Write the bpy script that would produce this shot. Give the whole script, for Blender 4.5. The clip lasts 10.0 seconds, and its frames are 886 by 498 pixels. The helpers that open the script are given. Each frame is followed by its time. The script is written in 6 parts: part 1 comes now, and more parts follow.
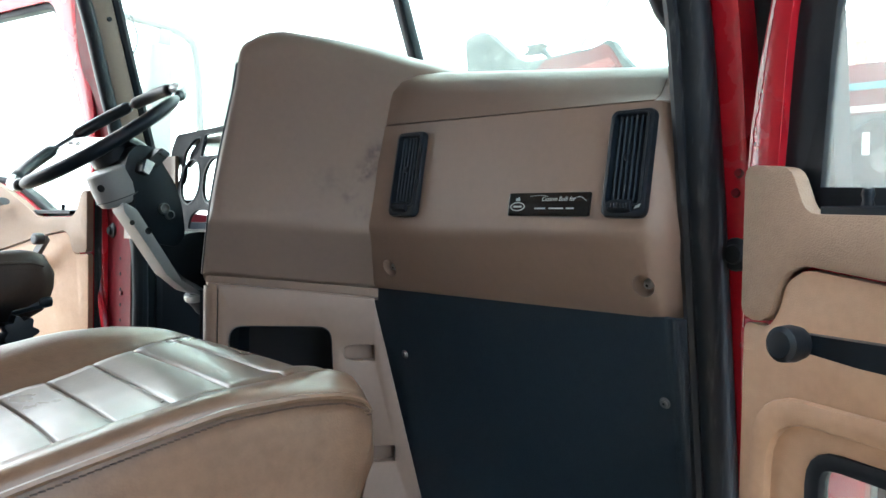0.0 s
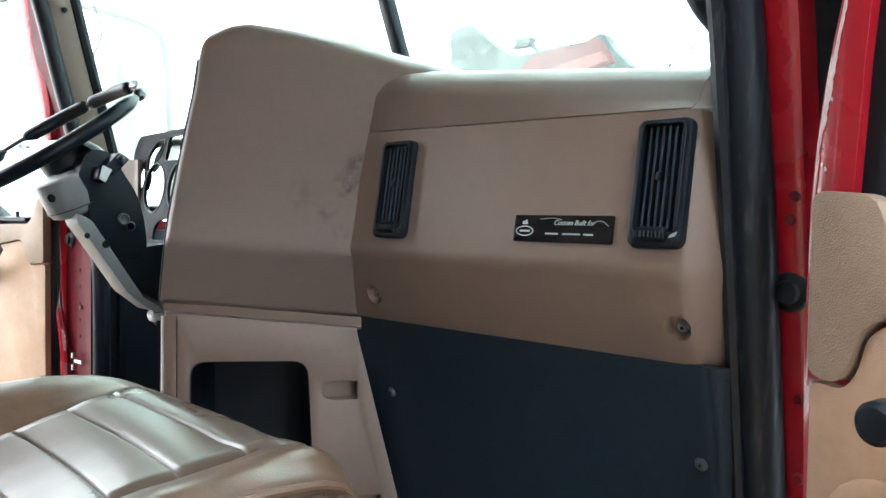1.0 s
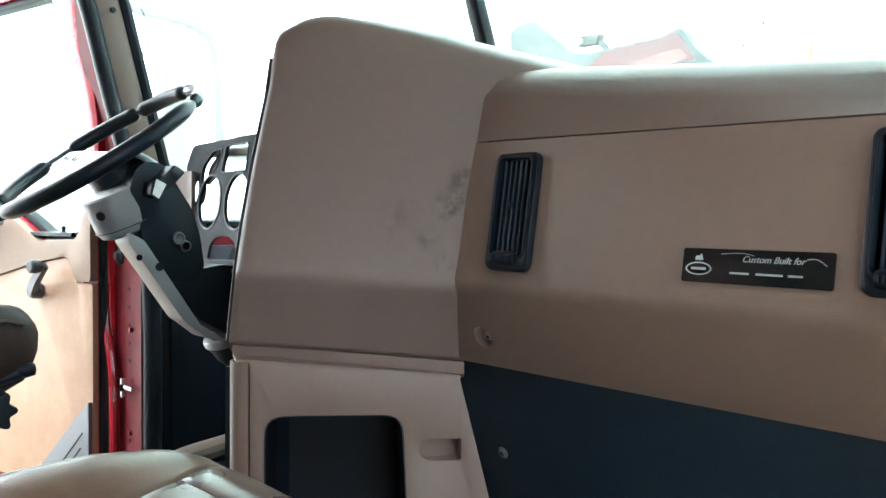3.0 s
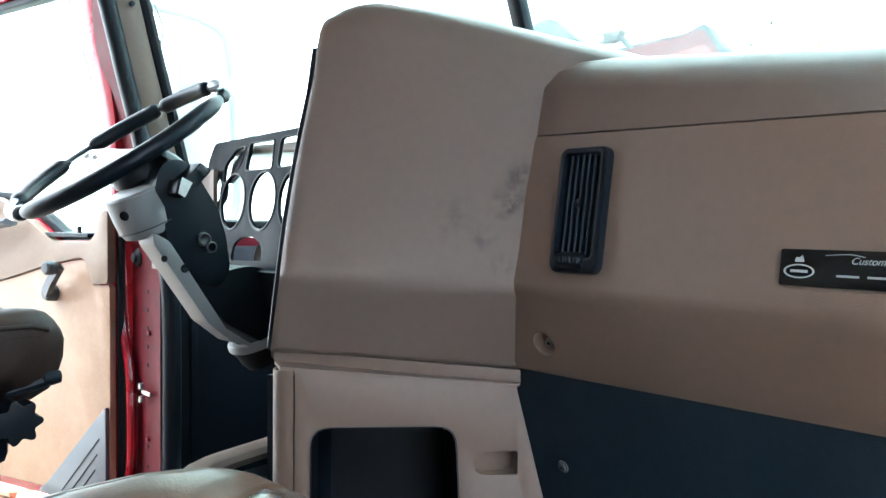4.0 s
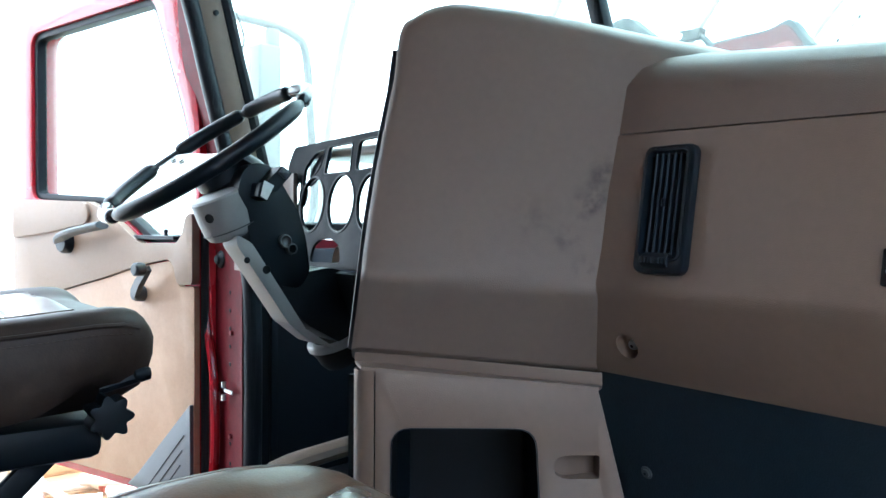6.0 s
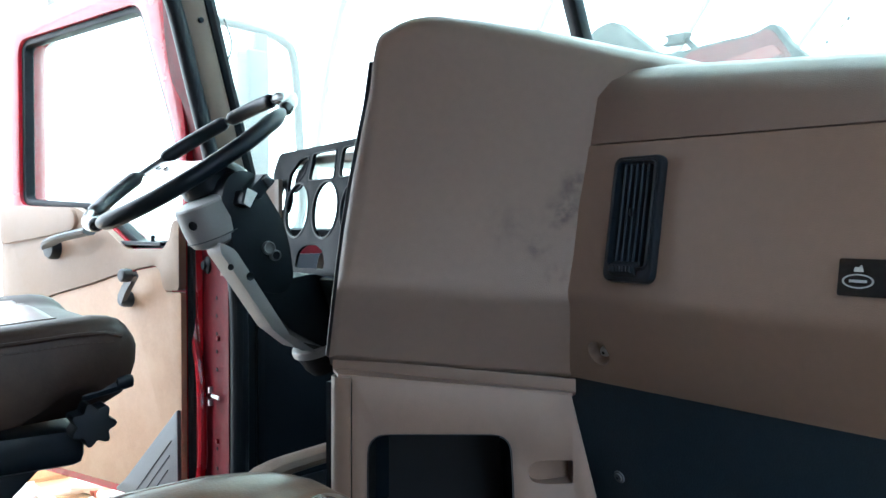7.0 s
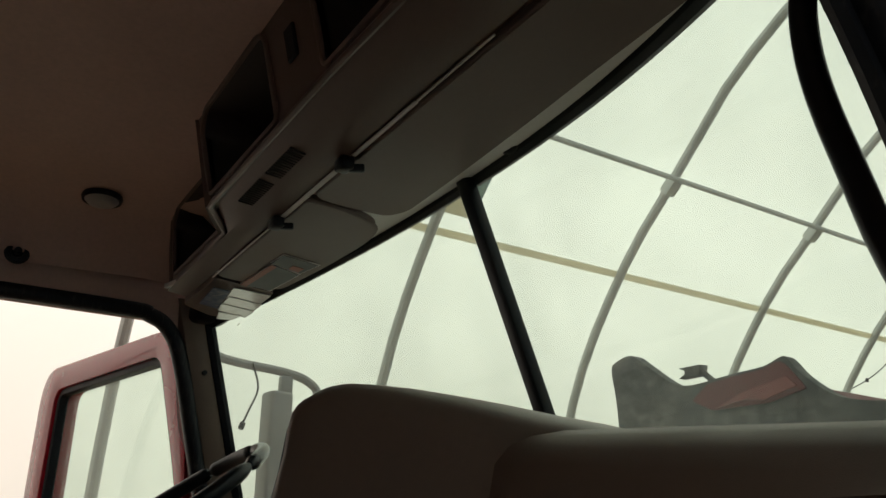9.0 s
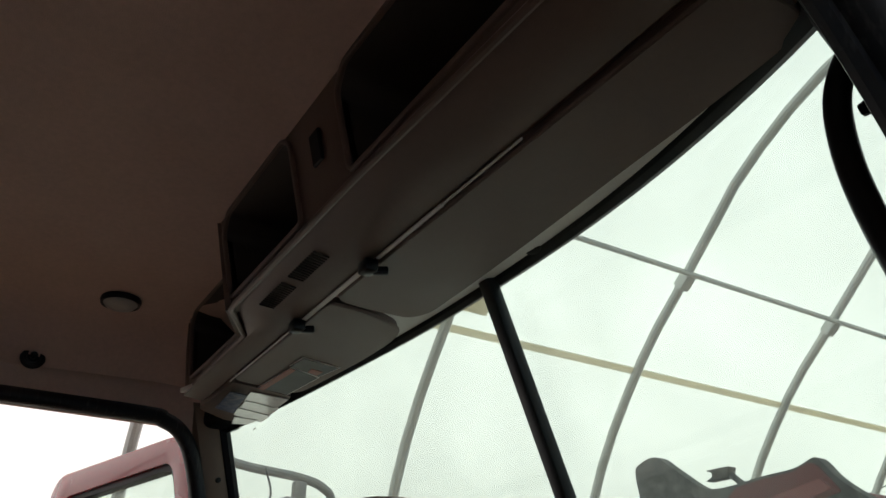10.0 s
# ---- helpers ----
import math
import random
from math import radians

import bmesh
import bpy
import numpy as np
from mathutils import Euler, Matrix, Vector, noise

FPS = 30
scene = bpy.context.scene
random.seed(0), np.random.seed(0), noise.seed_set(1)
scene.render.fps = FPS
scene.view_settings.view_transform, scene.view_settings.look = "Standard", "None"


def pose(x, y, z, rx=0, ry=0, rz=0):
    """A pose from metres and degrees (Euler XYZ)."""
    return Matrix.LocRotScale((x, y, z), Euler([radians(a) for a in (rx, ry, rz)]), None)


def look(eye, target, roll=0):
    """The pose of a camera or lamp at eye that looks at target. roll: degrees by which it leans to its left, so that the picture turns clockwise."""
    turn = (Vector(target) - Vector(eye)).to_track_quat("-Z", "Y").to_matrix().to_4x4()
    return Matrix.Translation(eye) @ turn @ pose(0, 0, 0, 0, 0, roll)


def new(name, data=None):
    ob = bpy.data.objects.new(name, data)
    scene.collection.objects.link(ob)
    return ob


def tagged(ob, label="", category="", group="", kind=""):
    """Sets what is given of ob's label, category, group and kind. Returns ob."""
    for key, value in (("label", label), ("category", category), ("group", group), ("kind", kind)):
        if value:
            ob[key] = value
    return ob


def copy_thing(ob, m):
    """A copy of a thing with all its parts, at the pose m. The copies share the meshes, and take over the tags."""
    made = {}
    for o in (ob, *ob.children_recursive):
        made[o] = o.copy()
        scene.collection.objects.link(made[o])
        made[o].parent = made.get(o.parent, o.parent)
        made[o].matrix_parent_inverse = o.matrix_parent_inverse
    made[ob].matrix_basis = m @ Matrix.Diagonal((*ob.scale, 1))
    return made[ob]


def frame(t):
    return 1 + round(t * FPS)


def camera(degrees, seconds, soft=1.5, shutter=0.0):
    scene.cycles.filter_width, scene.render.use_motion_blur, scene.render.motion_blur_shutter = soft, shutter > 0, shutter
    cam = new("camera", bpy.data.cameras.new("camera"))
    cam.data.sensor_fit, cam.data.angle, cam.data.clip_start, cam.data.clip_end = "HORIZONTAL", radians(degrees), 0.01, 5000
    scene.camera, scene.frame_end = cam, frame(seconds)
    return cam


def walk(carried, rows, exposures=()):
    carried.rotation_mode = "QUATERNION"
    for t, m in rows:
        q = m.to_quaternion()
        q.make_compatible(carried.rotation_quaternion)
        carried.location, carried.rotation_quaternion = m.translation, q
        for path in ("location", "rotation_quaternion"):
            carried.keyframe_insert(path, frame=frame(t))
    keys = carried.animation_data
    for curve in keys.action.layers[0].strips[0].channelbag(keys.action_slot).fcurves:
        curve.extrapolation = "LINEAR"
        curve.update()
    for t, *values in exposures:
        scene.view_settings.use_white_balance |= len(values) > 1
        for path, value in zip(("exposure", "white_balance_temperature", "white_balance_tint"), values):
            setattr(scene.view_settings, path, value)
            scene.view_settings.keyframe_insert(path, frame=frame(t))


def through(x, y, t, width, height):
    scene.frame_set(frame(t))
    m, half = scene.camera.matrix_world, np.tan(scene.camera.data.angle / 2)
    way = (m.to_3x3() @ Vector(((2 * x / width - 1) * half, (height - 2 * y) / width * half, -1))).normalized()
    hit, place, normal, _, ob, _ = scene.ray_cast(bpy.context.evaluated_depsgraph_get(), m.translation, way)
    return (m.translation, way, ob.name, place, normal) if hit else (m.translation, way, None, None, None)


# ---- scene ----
cam = camera(57.5, 10.0)
PATH = [
    (0, (1.369, 0.078, 1.832), (-0.071, 1.464, 1.775), 1.1),
    (0.5, (1.319, 0.112, 1.85), (-0.093, 1.527, 1.78), 1.1),
    (1, (1.243, 0.176, 1.871), (-0.163, 1.597, 1.797), 0.9),
    (1.5, (1.177, 0.226, 1.879), (-0.235, 1.641, 1.809), 0.8),
    (2, (1.153, 0.233, 1.889), (-0.288, 1.618, 1.82), 0.7),
    (2.5, (1.108, 0.237, 1.892), (-0.353, 1.602, 1.821), 0.7),
    (3, (1.037, 0.24, 1.899), (-0.432, 1.596, 1.829), 0.6),
    (4.5, (0.939, 0.226, 1.895), (-0.538, 1.573, 1.83), 0.6),
    (5, (0.935, 0.217, 1.894), (-0.576, 1.525, 1.828), 0.5),
    (5.5, (0.942, 0.214, 1.893), (-0.613, 1.47, 1.829), 0.4),
    (5.7, (0.942, 0.22, 1.893), (-0.631, 1.453, 1.83), 0.5),
    (6.8, (0.964, 0.237, 1.896), (-0.632, 1.44, 1.837), 0.4),
    (7, (0.969, 0.238, 1.902), (-0.609, 1.465, 1.845), 0.2),
    (7.5, (1.016, 0.304, 1.915), (-0.563, 1.532, 1.947), 0.3),
    (8, (1.056, 0.388, 1.935), (-0.512, 1.603, 2.191), 0.1),
    (8.2, (1.083, 0.401, 1.943), (-0.495, 1.58, 2.288), -0.4),
    (8.5, (1.095, 0.403, 1.942), (-0.486, 1.518, 2.451), -0.1),
    (9, (1.104, 0.379, 1.947), (-0.463, 1.393, 2.665), -0.1),
    (9.5, (1.101, 0.353, 1.95), (-0.423, 1.321, 2.811), -0.2),
    (10, (1.082, 0.369, 1.963), (-0.416, 1.308, 2.897), -0.3),
]

EXPOSURES = [(0, 3.36, 5650, 9), (1.0, 3.5, 5700, 10), (2.0, 3.5, 5720, 9), (2.5, 3.52, 5700, 9), (3.2, 3.58, 5500, 8), (4.4, 3.6, 5250, 8), (5.0, 3.6, 5200, 8), (5.5, 3.17, 5060, 8), (7.2, 3.12, 5250, 8), (7.5, 2.62, 5450, 8), (7.8, 1.2, 6050, 26), (8.0, 0.42, 6370, 32), (8.3, 0.05, 7050, 19), (9.0, 0.1, 7250, 18), (9.5, 0.2, 6800, 19), (10, 0.36, 6580, 20)]
walk(cam, [(t, look(eye, target, roll)) for t, eye, target, roll in PATH], EXPOSURES)

# ---- light: bright overcast day outside a translucent fabric hall ----
world = bpy.data.worlds.new("overcast_sky")
scene.world = world
world.use_nodes = True
wn = world.node_tree
sky = wn.nodes.new("ShaderNodeTexSky")
sky.sky_type = "NISHITA"
sky.sun_disc = False
sky.sun_elevation, sky.sun_rotation = radians(52), radians(215)
sky.air_density, sky.dust_density = 1.0, 3.0
bg = wn.nodes["Background"]
bg.inputs["Strength"].default_value = 0.15
wn.links.new(sky.outputs["Color"], bg.inputs["Color"])
sun_data = bpy.data.lights.new("sun", "SUN")
sun_data.energy, sun_data.angle, sun_data.color = 4.0, radians(12), (1.0, 0.96, 0.9)
sun = new("sun", sun_data)
sun.rotation_euler = (radians(38), 0, radians(-35))


# ---- materials ----
def mat(name, color, rough=0.5, metal=0.0, grain=0.0, grain_scale=900.0, vary=0.12, vary_scale=6.0, dirt=None, dirt_amount=0.0,
        dirt_scale=14.0, coat=0.0, spec=0.5, island=0.0):
    m = bpy.data.materials.new(name)
    m.use_nodes = True
    nt = m.node_tree
    N, L = nt.nodes, nt.links
    b = N["Principled BSDF"]
    b.inputs["Roughness"].default_value = rough
    b.inputs["Metallic"].default_value = metal
    b.inputs["Coat Weight"].default_value = coat
    b.inputs["Specular IOR Level"].default_value = spec
    tc = N.new("ShaderNodeTexCoord")
    n1 = N.new("ShaderNodeTexNoise")
    n1.inputs["Scale"].default_value = vary_scale
    n1.inputs["Detail"].default_value = 6
    L.new(tc.outputs["Object"], n1.inputs["Vector"])
    n2 = N.new("ShaderNodeTexNoise")
    n2.inputs["Scale"].default_value = vary_scale * 17
    n2.inputs["Detail"].default_value = 3
    L.new(tc.outputs["Object"], n2.inputs["Vector"])
    add = N.new("ShaderNodeMath")
    add.operation = "ADD"
    L.new(n1.outputs["Fac"], add.inputs[0])
    L.new(n2.outputs["Fac"], add.inputs[1])
    mr = N.new("ShaderNodeMapRange")
    mr.inputs["From Min"].default_value, mr.inputs["From Max"].default_value = 0.0, 2.0
    mr.inputs["To Min"].default_value, mr.inputs["To Max"].default_value = 1 - 2 * vary, 1 + 2 * vary
    L.new(add.outputs[0], mr.inputs["Value"])
    mul = N.new("ShaderNodeMix")
    mul.data_type, mul.blend_type = "RGBA", "MULTIPLY"
    mul.inputs["Factor"].default_value = 1
    mul.inputs["A"].default_value = (*color, 1)
    L.new(mr.outputs["Result"], mul.inputs["B"])
    last = mul.outputs["Result"]
    if dirt is not None:
        n3 = N.new("ShaderNodeTexNoise")
        n3.inputs["Scale"].default_value = dirt_scale
        n3.inputs["Detail"].default_value = 9
        n3.inputs["Roughness"].default_value = 0.65
        L.new(tc.outputs["Object"], n3.inputs["Vector"])
        r = N.new("ShaderNodeMapRange")
        r.inputs["From Min"].default_value, r.inputs["From Max"].default_value = 0.45, 0.85
        r.inputs["To Max"].default_value = dirt_amount * 1.4
        L.new(n3.outputs["Fac"], r.inputs["Value"])
        mx = N.new("ShaderNodeMix")
        mx.data_type = "RGBA"
        L.new(r.outputs["Result"], mx.inputs["Factor"])
        L.new(last, mx.inputs["A"])
        mx.inputs["B"].default_value = (*dirt, 1)
        last = mx.outputs["Result"]
    L.new(last, b.inputs["Base Color"])
    rr = N.new("ShaderNodeMapRange")
    rr.inputs["From Min"].default_value, rr.inputs["From Max"].default_value = 0.0, 1.0
    rr.inputs["To Min"].default_value, rr.inputs["To Max"].default_value = max(0.03, rough - 0.13), min(1, rough + 0.13)
    L.new(n1.outputs["Fac"], rr.inputs["Value"])
    L.new(rr.outputs["Result"], b.inputs["Roughness"])
    if grain:
        g = N.new("ShaderNodeTexVoronoi")
        g.inputs["Scale"].default_value = grain_scale
        L.new(tc.outputs["Object"], g.inputs["Vector"])
        bp = N.new("ShaderNodeBump")
        bp.inputs["Strength"].default_value = grain
        bp.inputs["Distance"].default_value = 0.001
        L.new(g.outputs["Distance"], bp.inputs["Height"])
        L.new(bp.outputs["Normal"], b.inputs["Normal"])
    return m


TAN = mat("taupe_plastic", (0.202, 0.145, 0.109), 0.36, grain=0.25, grain_scale=1100, vary=0.07)
TAN_LID = mat("taupe_plastic_lid", (0.175, 0.129, 0.101), 0.46, grain=0.25, grain_scale=1100, vary=0.06)
CONSOLE = mat("brown_roof_plastic", (0.14, 0.097, 0.081), 0.5, grain=0.2, vary=0.08)
HEADLINER = mat("brown_headliner_fabric", (0.62, 0.45, 0.39), 0.95, grain=0.5, grain_scale=700, vary=0.12)
BLACK = mat("black_plastic", (0.006, 0.010, 0.015), 0.36, grain=0.15, vary=0.15, spec=0.3)
BLACK_MATT = mat("black_matt_board", (0.012, 0.022, 0.033), 0.5, grain=0.3, grain_scale=500, vary=0.2, dirt=(0.02, 0.03, 0.04), dirt_amount=0.25, dirt_scale=25, spec=0.35)
RUBBER = mat("black_rubber_seal", (0.007, 0.010, 0.014), 0.5, vary=0.3, vary_scale=9, dirt=(0.04, 0.04, 0.04), dirt_amount=0.25, dirt_scale=8, spec=0.22)
def streaked(m, scale, low, high):
    """Long pale scuffs that run up and down the part."""
    N, L = m.node_tree.nodes, m.node_tree.links
    b = N["Principled BSDF"]
    src = b.inputs["Base Color"].links[0].from_socket
    tc, mp, n = N.new("ShaderNodeTexCoord"), N.new("ShaderNodeMapping"), N.new("ShaderNodeTexNoise")
    mp.inputs["Scale"].default_value = scale
    n.inputs["Scale"].default_value, n.inputs["Detail"].default_value = 1.0, 7
    L.new(tc.outputs["Object"], mp.inputs["Vector"])
    L.new(mp.outputs["Vector"], n.inputs["Vector"])
    r, mx = N.new("ShaderNodeMapRange"), N.new("ShaderNodeMix")
    r.inputs["From Min"].default_value, r.inputs["From Max"].default_value = low, high
    r.inputs["To Max"].default_value = 0.75
    L.new(n.outputs["Fac"], r.inputs["Value"])
    mx.data_type = "RGBA"
    L.new(r.outputs["Result"], mx.inputs["Factor"])
    L.new(src, mx.inputs["A"])
    mx.inputs["B"].default_value = (0.075, 0.085, 0.09, 1)
    L.new(mx.outputs["Result"], b.inputs["Base Color"])
    return m


PILLAR_RUBBER = streaked(mat("scuffed_pillar_rubber", (0.007, 0.011, 0.016), 0.42, vary=0.3, vary_scale=9, spec=0.3), (150, 150, 5), 0.56, 0.82)
DARKIN = mat("dark_recess", (0.004, 0.005, 0.007), 0.6, vary=0.1, spec=0.25)
RED = mat("red_truck_paint", (0.35, 0.008, 0.018), 0.26, coat=0.6, vary=0.1, vary_scale=4, spec=0.3)
RED_OLD = mat("worn_red_paint", (0.15, 0.005, 0.011), 0.42, spec=0.25, vary=0.2, vary_scale=7, dirt=(0.07, 0.012, 0.012), dirt_amount=0.5, dirt_scale=18)
# dirtied cab red, its base darkened for the shade on the driver's jamb
RED_JAMB_SHADE = mat("shade_darkened_jamb_red", (0.10, 0.004, 0.009), 0.55, spec=0.14, vary=0.25, vary_scale=9, dirt=(0.035, 0.006, 0.008), dirt_amount=0.5, dirt_scale=22)
CHIP_AND_GLINT = mat("chip_and_edge_glint", (0.66, 0.52, 0.5), 0.6, vary=0.1)
LEATHER = mat("brown_leather", (0.108, 0.065, 0.041), 0.33, grain=0.12, grain_scale=420, vary=0.3, vary_scale=5, dirt=(0.165, 0.104, 0.068), dirt_amount=0.6, dirt_scale=7)
LEATHER_TOP = mat("grey_brown_leather", (0.105, 0.078, 0.059), 0.3, grain=0.05, grain_scale=420, vary=0.14, vary_scale=8)
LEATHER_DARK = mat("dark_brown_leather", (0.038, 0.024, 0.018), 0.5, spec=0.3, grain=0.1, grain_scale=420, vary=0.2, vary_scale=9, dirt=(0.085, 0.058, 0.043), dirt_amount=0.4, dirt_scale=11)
FADED = mat("faded_red_paint", (0.30, 0.05, 0.045), 0.6, vary=0.2, vary_scale=6)
STITCH = mat("dark_stitching", (0.05, 0.03, 0.022), 0.8)
DOORTAN = mat("light_tan_door_vinyl", (0.45, 0.285, 0.178), 0.5, grain=0.25, grain_scale=900, vary=0.1, dirt=(0.56, 0.39, 0.26), dirt_amount=0.5, dirt_scale=10)
DOORTAUPE = mat("taupe_door_vinyl", (0.31, 0.215, 0.15), 0.45, grain=0.6, grain_scale=650, vary=0.12)
GREYPL = mat("grey_plastic", (0.12, 0.13, 0.14), 0.5, grain=0.2, vary=0.08)
DARKGREY = mat("dark_grey_plastic", (0.045, 0.05, 0.055), 0.45, grain=0.15, vary=0.1)
GREYMET = mat("grey_painted_metal", (0.27, 0.265, 0.26), 0.45, vary=0.08, vary_scale=12)
STEEL = mat("bare_steel", (0.55, 0.55, 0.54), 0.35, metal=0.9, vary=0.15, vary_scale=30)
WHITEPR = mat("white_print", (0.42, 0.44, 0.43), 0.5, vary=0.03)
PIPE = mat("galvanised_pipe", (0.42, 0.43, 0.42), 0.5, metal=0.35, vary=0.15, vary_scale=5)
GROUND = mat("packed_dirt_floor", (0.34, 0.27, 0.195), 0.95, grain=0.6, grain_scale=60, vary=0.3, vary_scale=1.3, dirt=(0.2, 0.15, 0.105), dirt_amount=0.6, dirt_scale=2.5)
HOODIN = mat("dark_hood_underside", (0.026, 0.034, 0.036), 0.7, vary=0.5, vary_scale=4, dirt=(0.22, 0.22, 0.2), dirt_amount=0.7, dirt_scale=22)
PAPER = mat("white_paper_card", (0.82, 0.81, 0.78), 0.7, vary=0.1, vary_scale=30, dirt=(0.45, 0.42, 0.38), dirt_amount=0.5, dirt_scale=40)
LAMINATE = mat("laminated_white_card", (0.86, 0.85, 0.82), 0.14, vary=0.12, vary_scale=30, dirt=(0.5, 0.46, 0.4), dirt_amount=0.4, dirt_scale=40, spec=0.9, coat=0.6)
BLUEPRINT = mat("blue_printed_card", (0.06, 0.10, 0.2), 0.5, vary=0.5, vary_scale=26, dirt=(0.5, 0.5, 0.5), dirt_amount=0.5, dirt_scale=60)
BLUECARD = mat("dark_grey_label", (0.045, 0.055, 0.06), 0.5, vary=0.3, vary_scale=30)
REDCARD = mat("red_warning_label", (0.34, 0.09, 0.06), 0.5, vary=0.2, vary_scale=30)
WOOD = mat("pine_board", (0.5, 0.3, 0.15), 0.7, vary=0.25, vary_scale=8)
LENS = mat("white_lamp_lens", (0.36, 0.36, 0.34), 0.3, vary=0.04)


def glass(name, tint=(0.94, 0.98, 0.96), rough=0.0, veil=0.015):
    """Thin automotive glass: mostly clear, with a reflection that grows at grazing angles, dust, and a pale veil
    painted in as haze.
    """
    m = bpy.data.materials.new(name)
    m.use_nodes = True
    nt = m.node_tree
    N, L = nt.nodes, nt.links
    N.remove(N["Principled BSDF"])
    out = N["Material Output"]
    tr = N.new("ShaderNodeBsdfTransparent")
    tr.inputs["Color"].default_value = (*tint, 1)
    gl = N.new("ShaderNodeBsdfGlossy")
    gl.inputs["Roughness"].default_value = rough
    fr = N.new("ShaderNodeLayerWeight")
    fr.inputs["Blend"].default_value = 0.5
    pw = N.new("ShaderNodeMath")
    pw.operation, pw.inputs[1].default_value = "POWER", 4.5
    L.new(fr.outputs["Facing"], pw.inputs[0])
    sc = N.new("ShaderNodeMath")
    sc.operation, sc.inputs[1].default_value, sc.inputs[2].default_value = "MULTIPLY_ADD", 0.6, 0.02
    L.new(pw.outputs[0], sc.inputs[0])
    mx = N.new("ShaderNodeMixShader")
    L.new(sc.outputs[0], mx.inputs[0])
    L.new(tr.outputs[0], mx.inputs[1])
    L.new(gl.outputs[0], mx.inputs[2])
    df = N.new("ShaderNodeBsdfDiffuse")
    df.inputs["Color"].default_value = (0.7, 0.72, 0.7, 1)
    tc = N.new("ShaderNodeTexCoord")
    n = N.new("ShaderNodeTexNoise")
    n.inputs["Scale"].default_value, n.inputs["Detail"].default_value = 95, 2
    L.new(tc.outputs["Object"], n.inputs["Vector"])
    n2 = N.new("ShaderNodeTexNoise")
    n2.inputs["Scale"].default_value = 3
    L.new(tc.outputs["Object"], n2.inputs["Vector"])
    r = N.new("ShaderNodeMapRange")
    r.inputs["From Min"].default_value, r.inputs["From Max"].default_value = 0.76, 0.8
    r.inputs["To Min"].default_value, r.inputs["To Max"].default_value = veil, max(0.4, veil * 1.3)
    L.new(n.outputs["Fac"], r.inputs["Value"])
    mm = N.new("ShaderNodeMath")
    mm.operation = "MULTIPLY"
    L.new(r.outputs["Result"], mm.inputs[0])
    L.new(n2.outputs["Fac"], mm.inputs[1])
    mx2 = N.new("ShaderNodeMixShader")
    L.new(mm.outputs[0], mx2.inputs[0])
    L.new(mx.outputs[0], mx2.inputs[1])
    tl = N.new("ShaderNodeBsdfTranslucent")
    tl.inputs["Color"].default_value = (0.75, 0.78, 0.75, 1)
    mx3 = N.new("ShaderNodeMixShader")
    mx3.inputs[0].default_value = 0.6
    L.new(df.outputs[0], mx3.inputs[1])
    L.new(tl.outputs[0], mx3.inputs[2])
    L.new(mx3.outputs[0], mx2.inputs[2])
    L.new(mx2.outputs[0], out.inputs["Surface"])
    return m


# the strong windshield veil imitates glare that washes out the view beyond
GLASS = glass("windshield_glass", (0.848, 0.945, 0.902), veil=0.24)
DOORGLASS = glass("door_glass", (0.848, 0.945, 0.902), veil=0.12)
DUSTYGLASS = glass("dusty_door_glass", (0.9, 0.95, 0.92), veil=0.45)


def fabric():
    m = bpy.data.materials.new("translucent_white_hall_fabric")
    m.use_nodes = True
    nt = m.node_tree
    N, L = nt.nodes, nt.links
    N.remove(N["Principled BSDF"])
    tc = N.new("ShaderNodeTexCoord")
    n = N.new("ShaderNodeTexNoise")
    n.inputs["Scale"].default_value, n.inputs["Detail"].default_value = 0.5, 5
    L.new(tc.outputs["Object"], n.inputs["Vector"])
    ramp = N.new("ShaderNodeMix")
    ramp.data_type = "RGBA"
    ramp.inputs["A"].default_value = (0.80, 0.84, 0.76, 1)
    ramp.inputs["B"].default_value = (0.90, 0.92, 0.86, 1)
    L.new(n.outputs["Fac"], ramp.inputs["Factor"])
    tl = N.new("ShaderNodeBsdfTranslucent")
    L.new(ramp.outputs["Result"], tl.inputs["Color"])
    df = N.new("ShaderNodeBsdfDiffuse")
    df.inputs["Color"].default_value = (0.8, 0.81, 0.77, 1)
    mx = N.new("ShaderNodeMixShader")
    mx.inputs[0].default_value = 0.35
    L.new(tl.outputs[0], mx.inputs[1])
    L.new(df.outputs[0], mx.inputs[2])
    L.new(mx.outputs[0], N["Material Output"].inputs["Surface"])
    return m


FABRIC = fabric()


def strap_cloth():
    """Thin yellowed webbing that lets some light through."""
    m = bpy.data.materials.new("yellowed_webbing")
    m.use_nodes = True
    nt = m.node_tree
    N, L = nt.nodes, nt.links
    N.remove(N["Principled BSDF"])
    tc = N.new("ShaderNodeTexCoord")
    n = N.new("ShaderNodeTexNoise")
    n.inputs["Scale"].default_value = 6
    L.new(tc.outputs["Object"], n.inputs["Vector"])
    c = N.new("ShaderNodeMix")
    c.data_type = "RGBA"
    c.inputs["A"].default_value = (0.80, 0.74, 0.60, 1)
    c.inputs["B"].default_value = (0.86, 0.82, 0.70, 1)
    L.new(n.outputs["Fac"], c.inputs["Factor"])
    tl = N.new("ShaderNodeBsdfTranslucent")
    df = N.new("ShaderNodeBsdfDiffuse")
    L.new(c.outputs["Result"], tl.inputs["Color"])
    L.new(c.outputs["Result"], df.inputs["Color"])
    mx = N.new("ShaderNodeMixShader")
    mx.inputs[0].default_value = 0.4
    L.new(tl.outputs[0], mx.inputs[1])
    L.new(df.outputs[0], mx.inputs[2])
    L.new(mx.outputs[0], N["Material Output"].inputs["Surface"])
    return m


STRAP = strap_cloth()


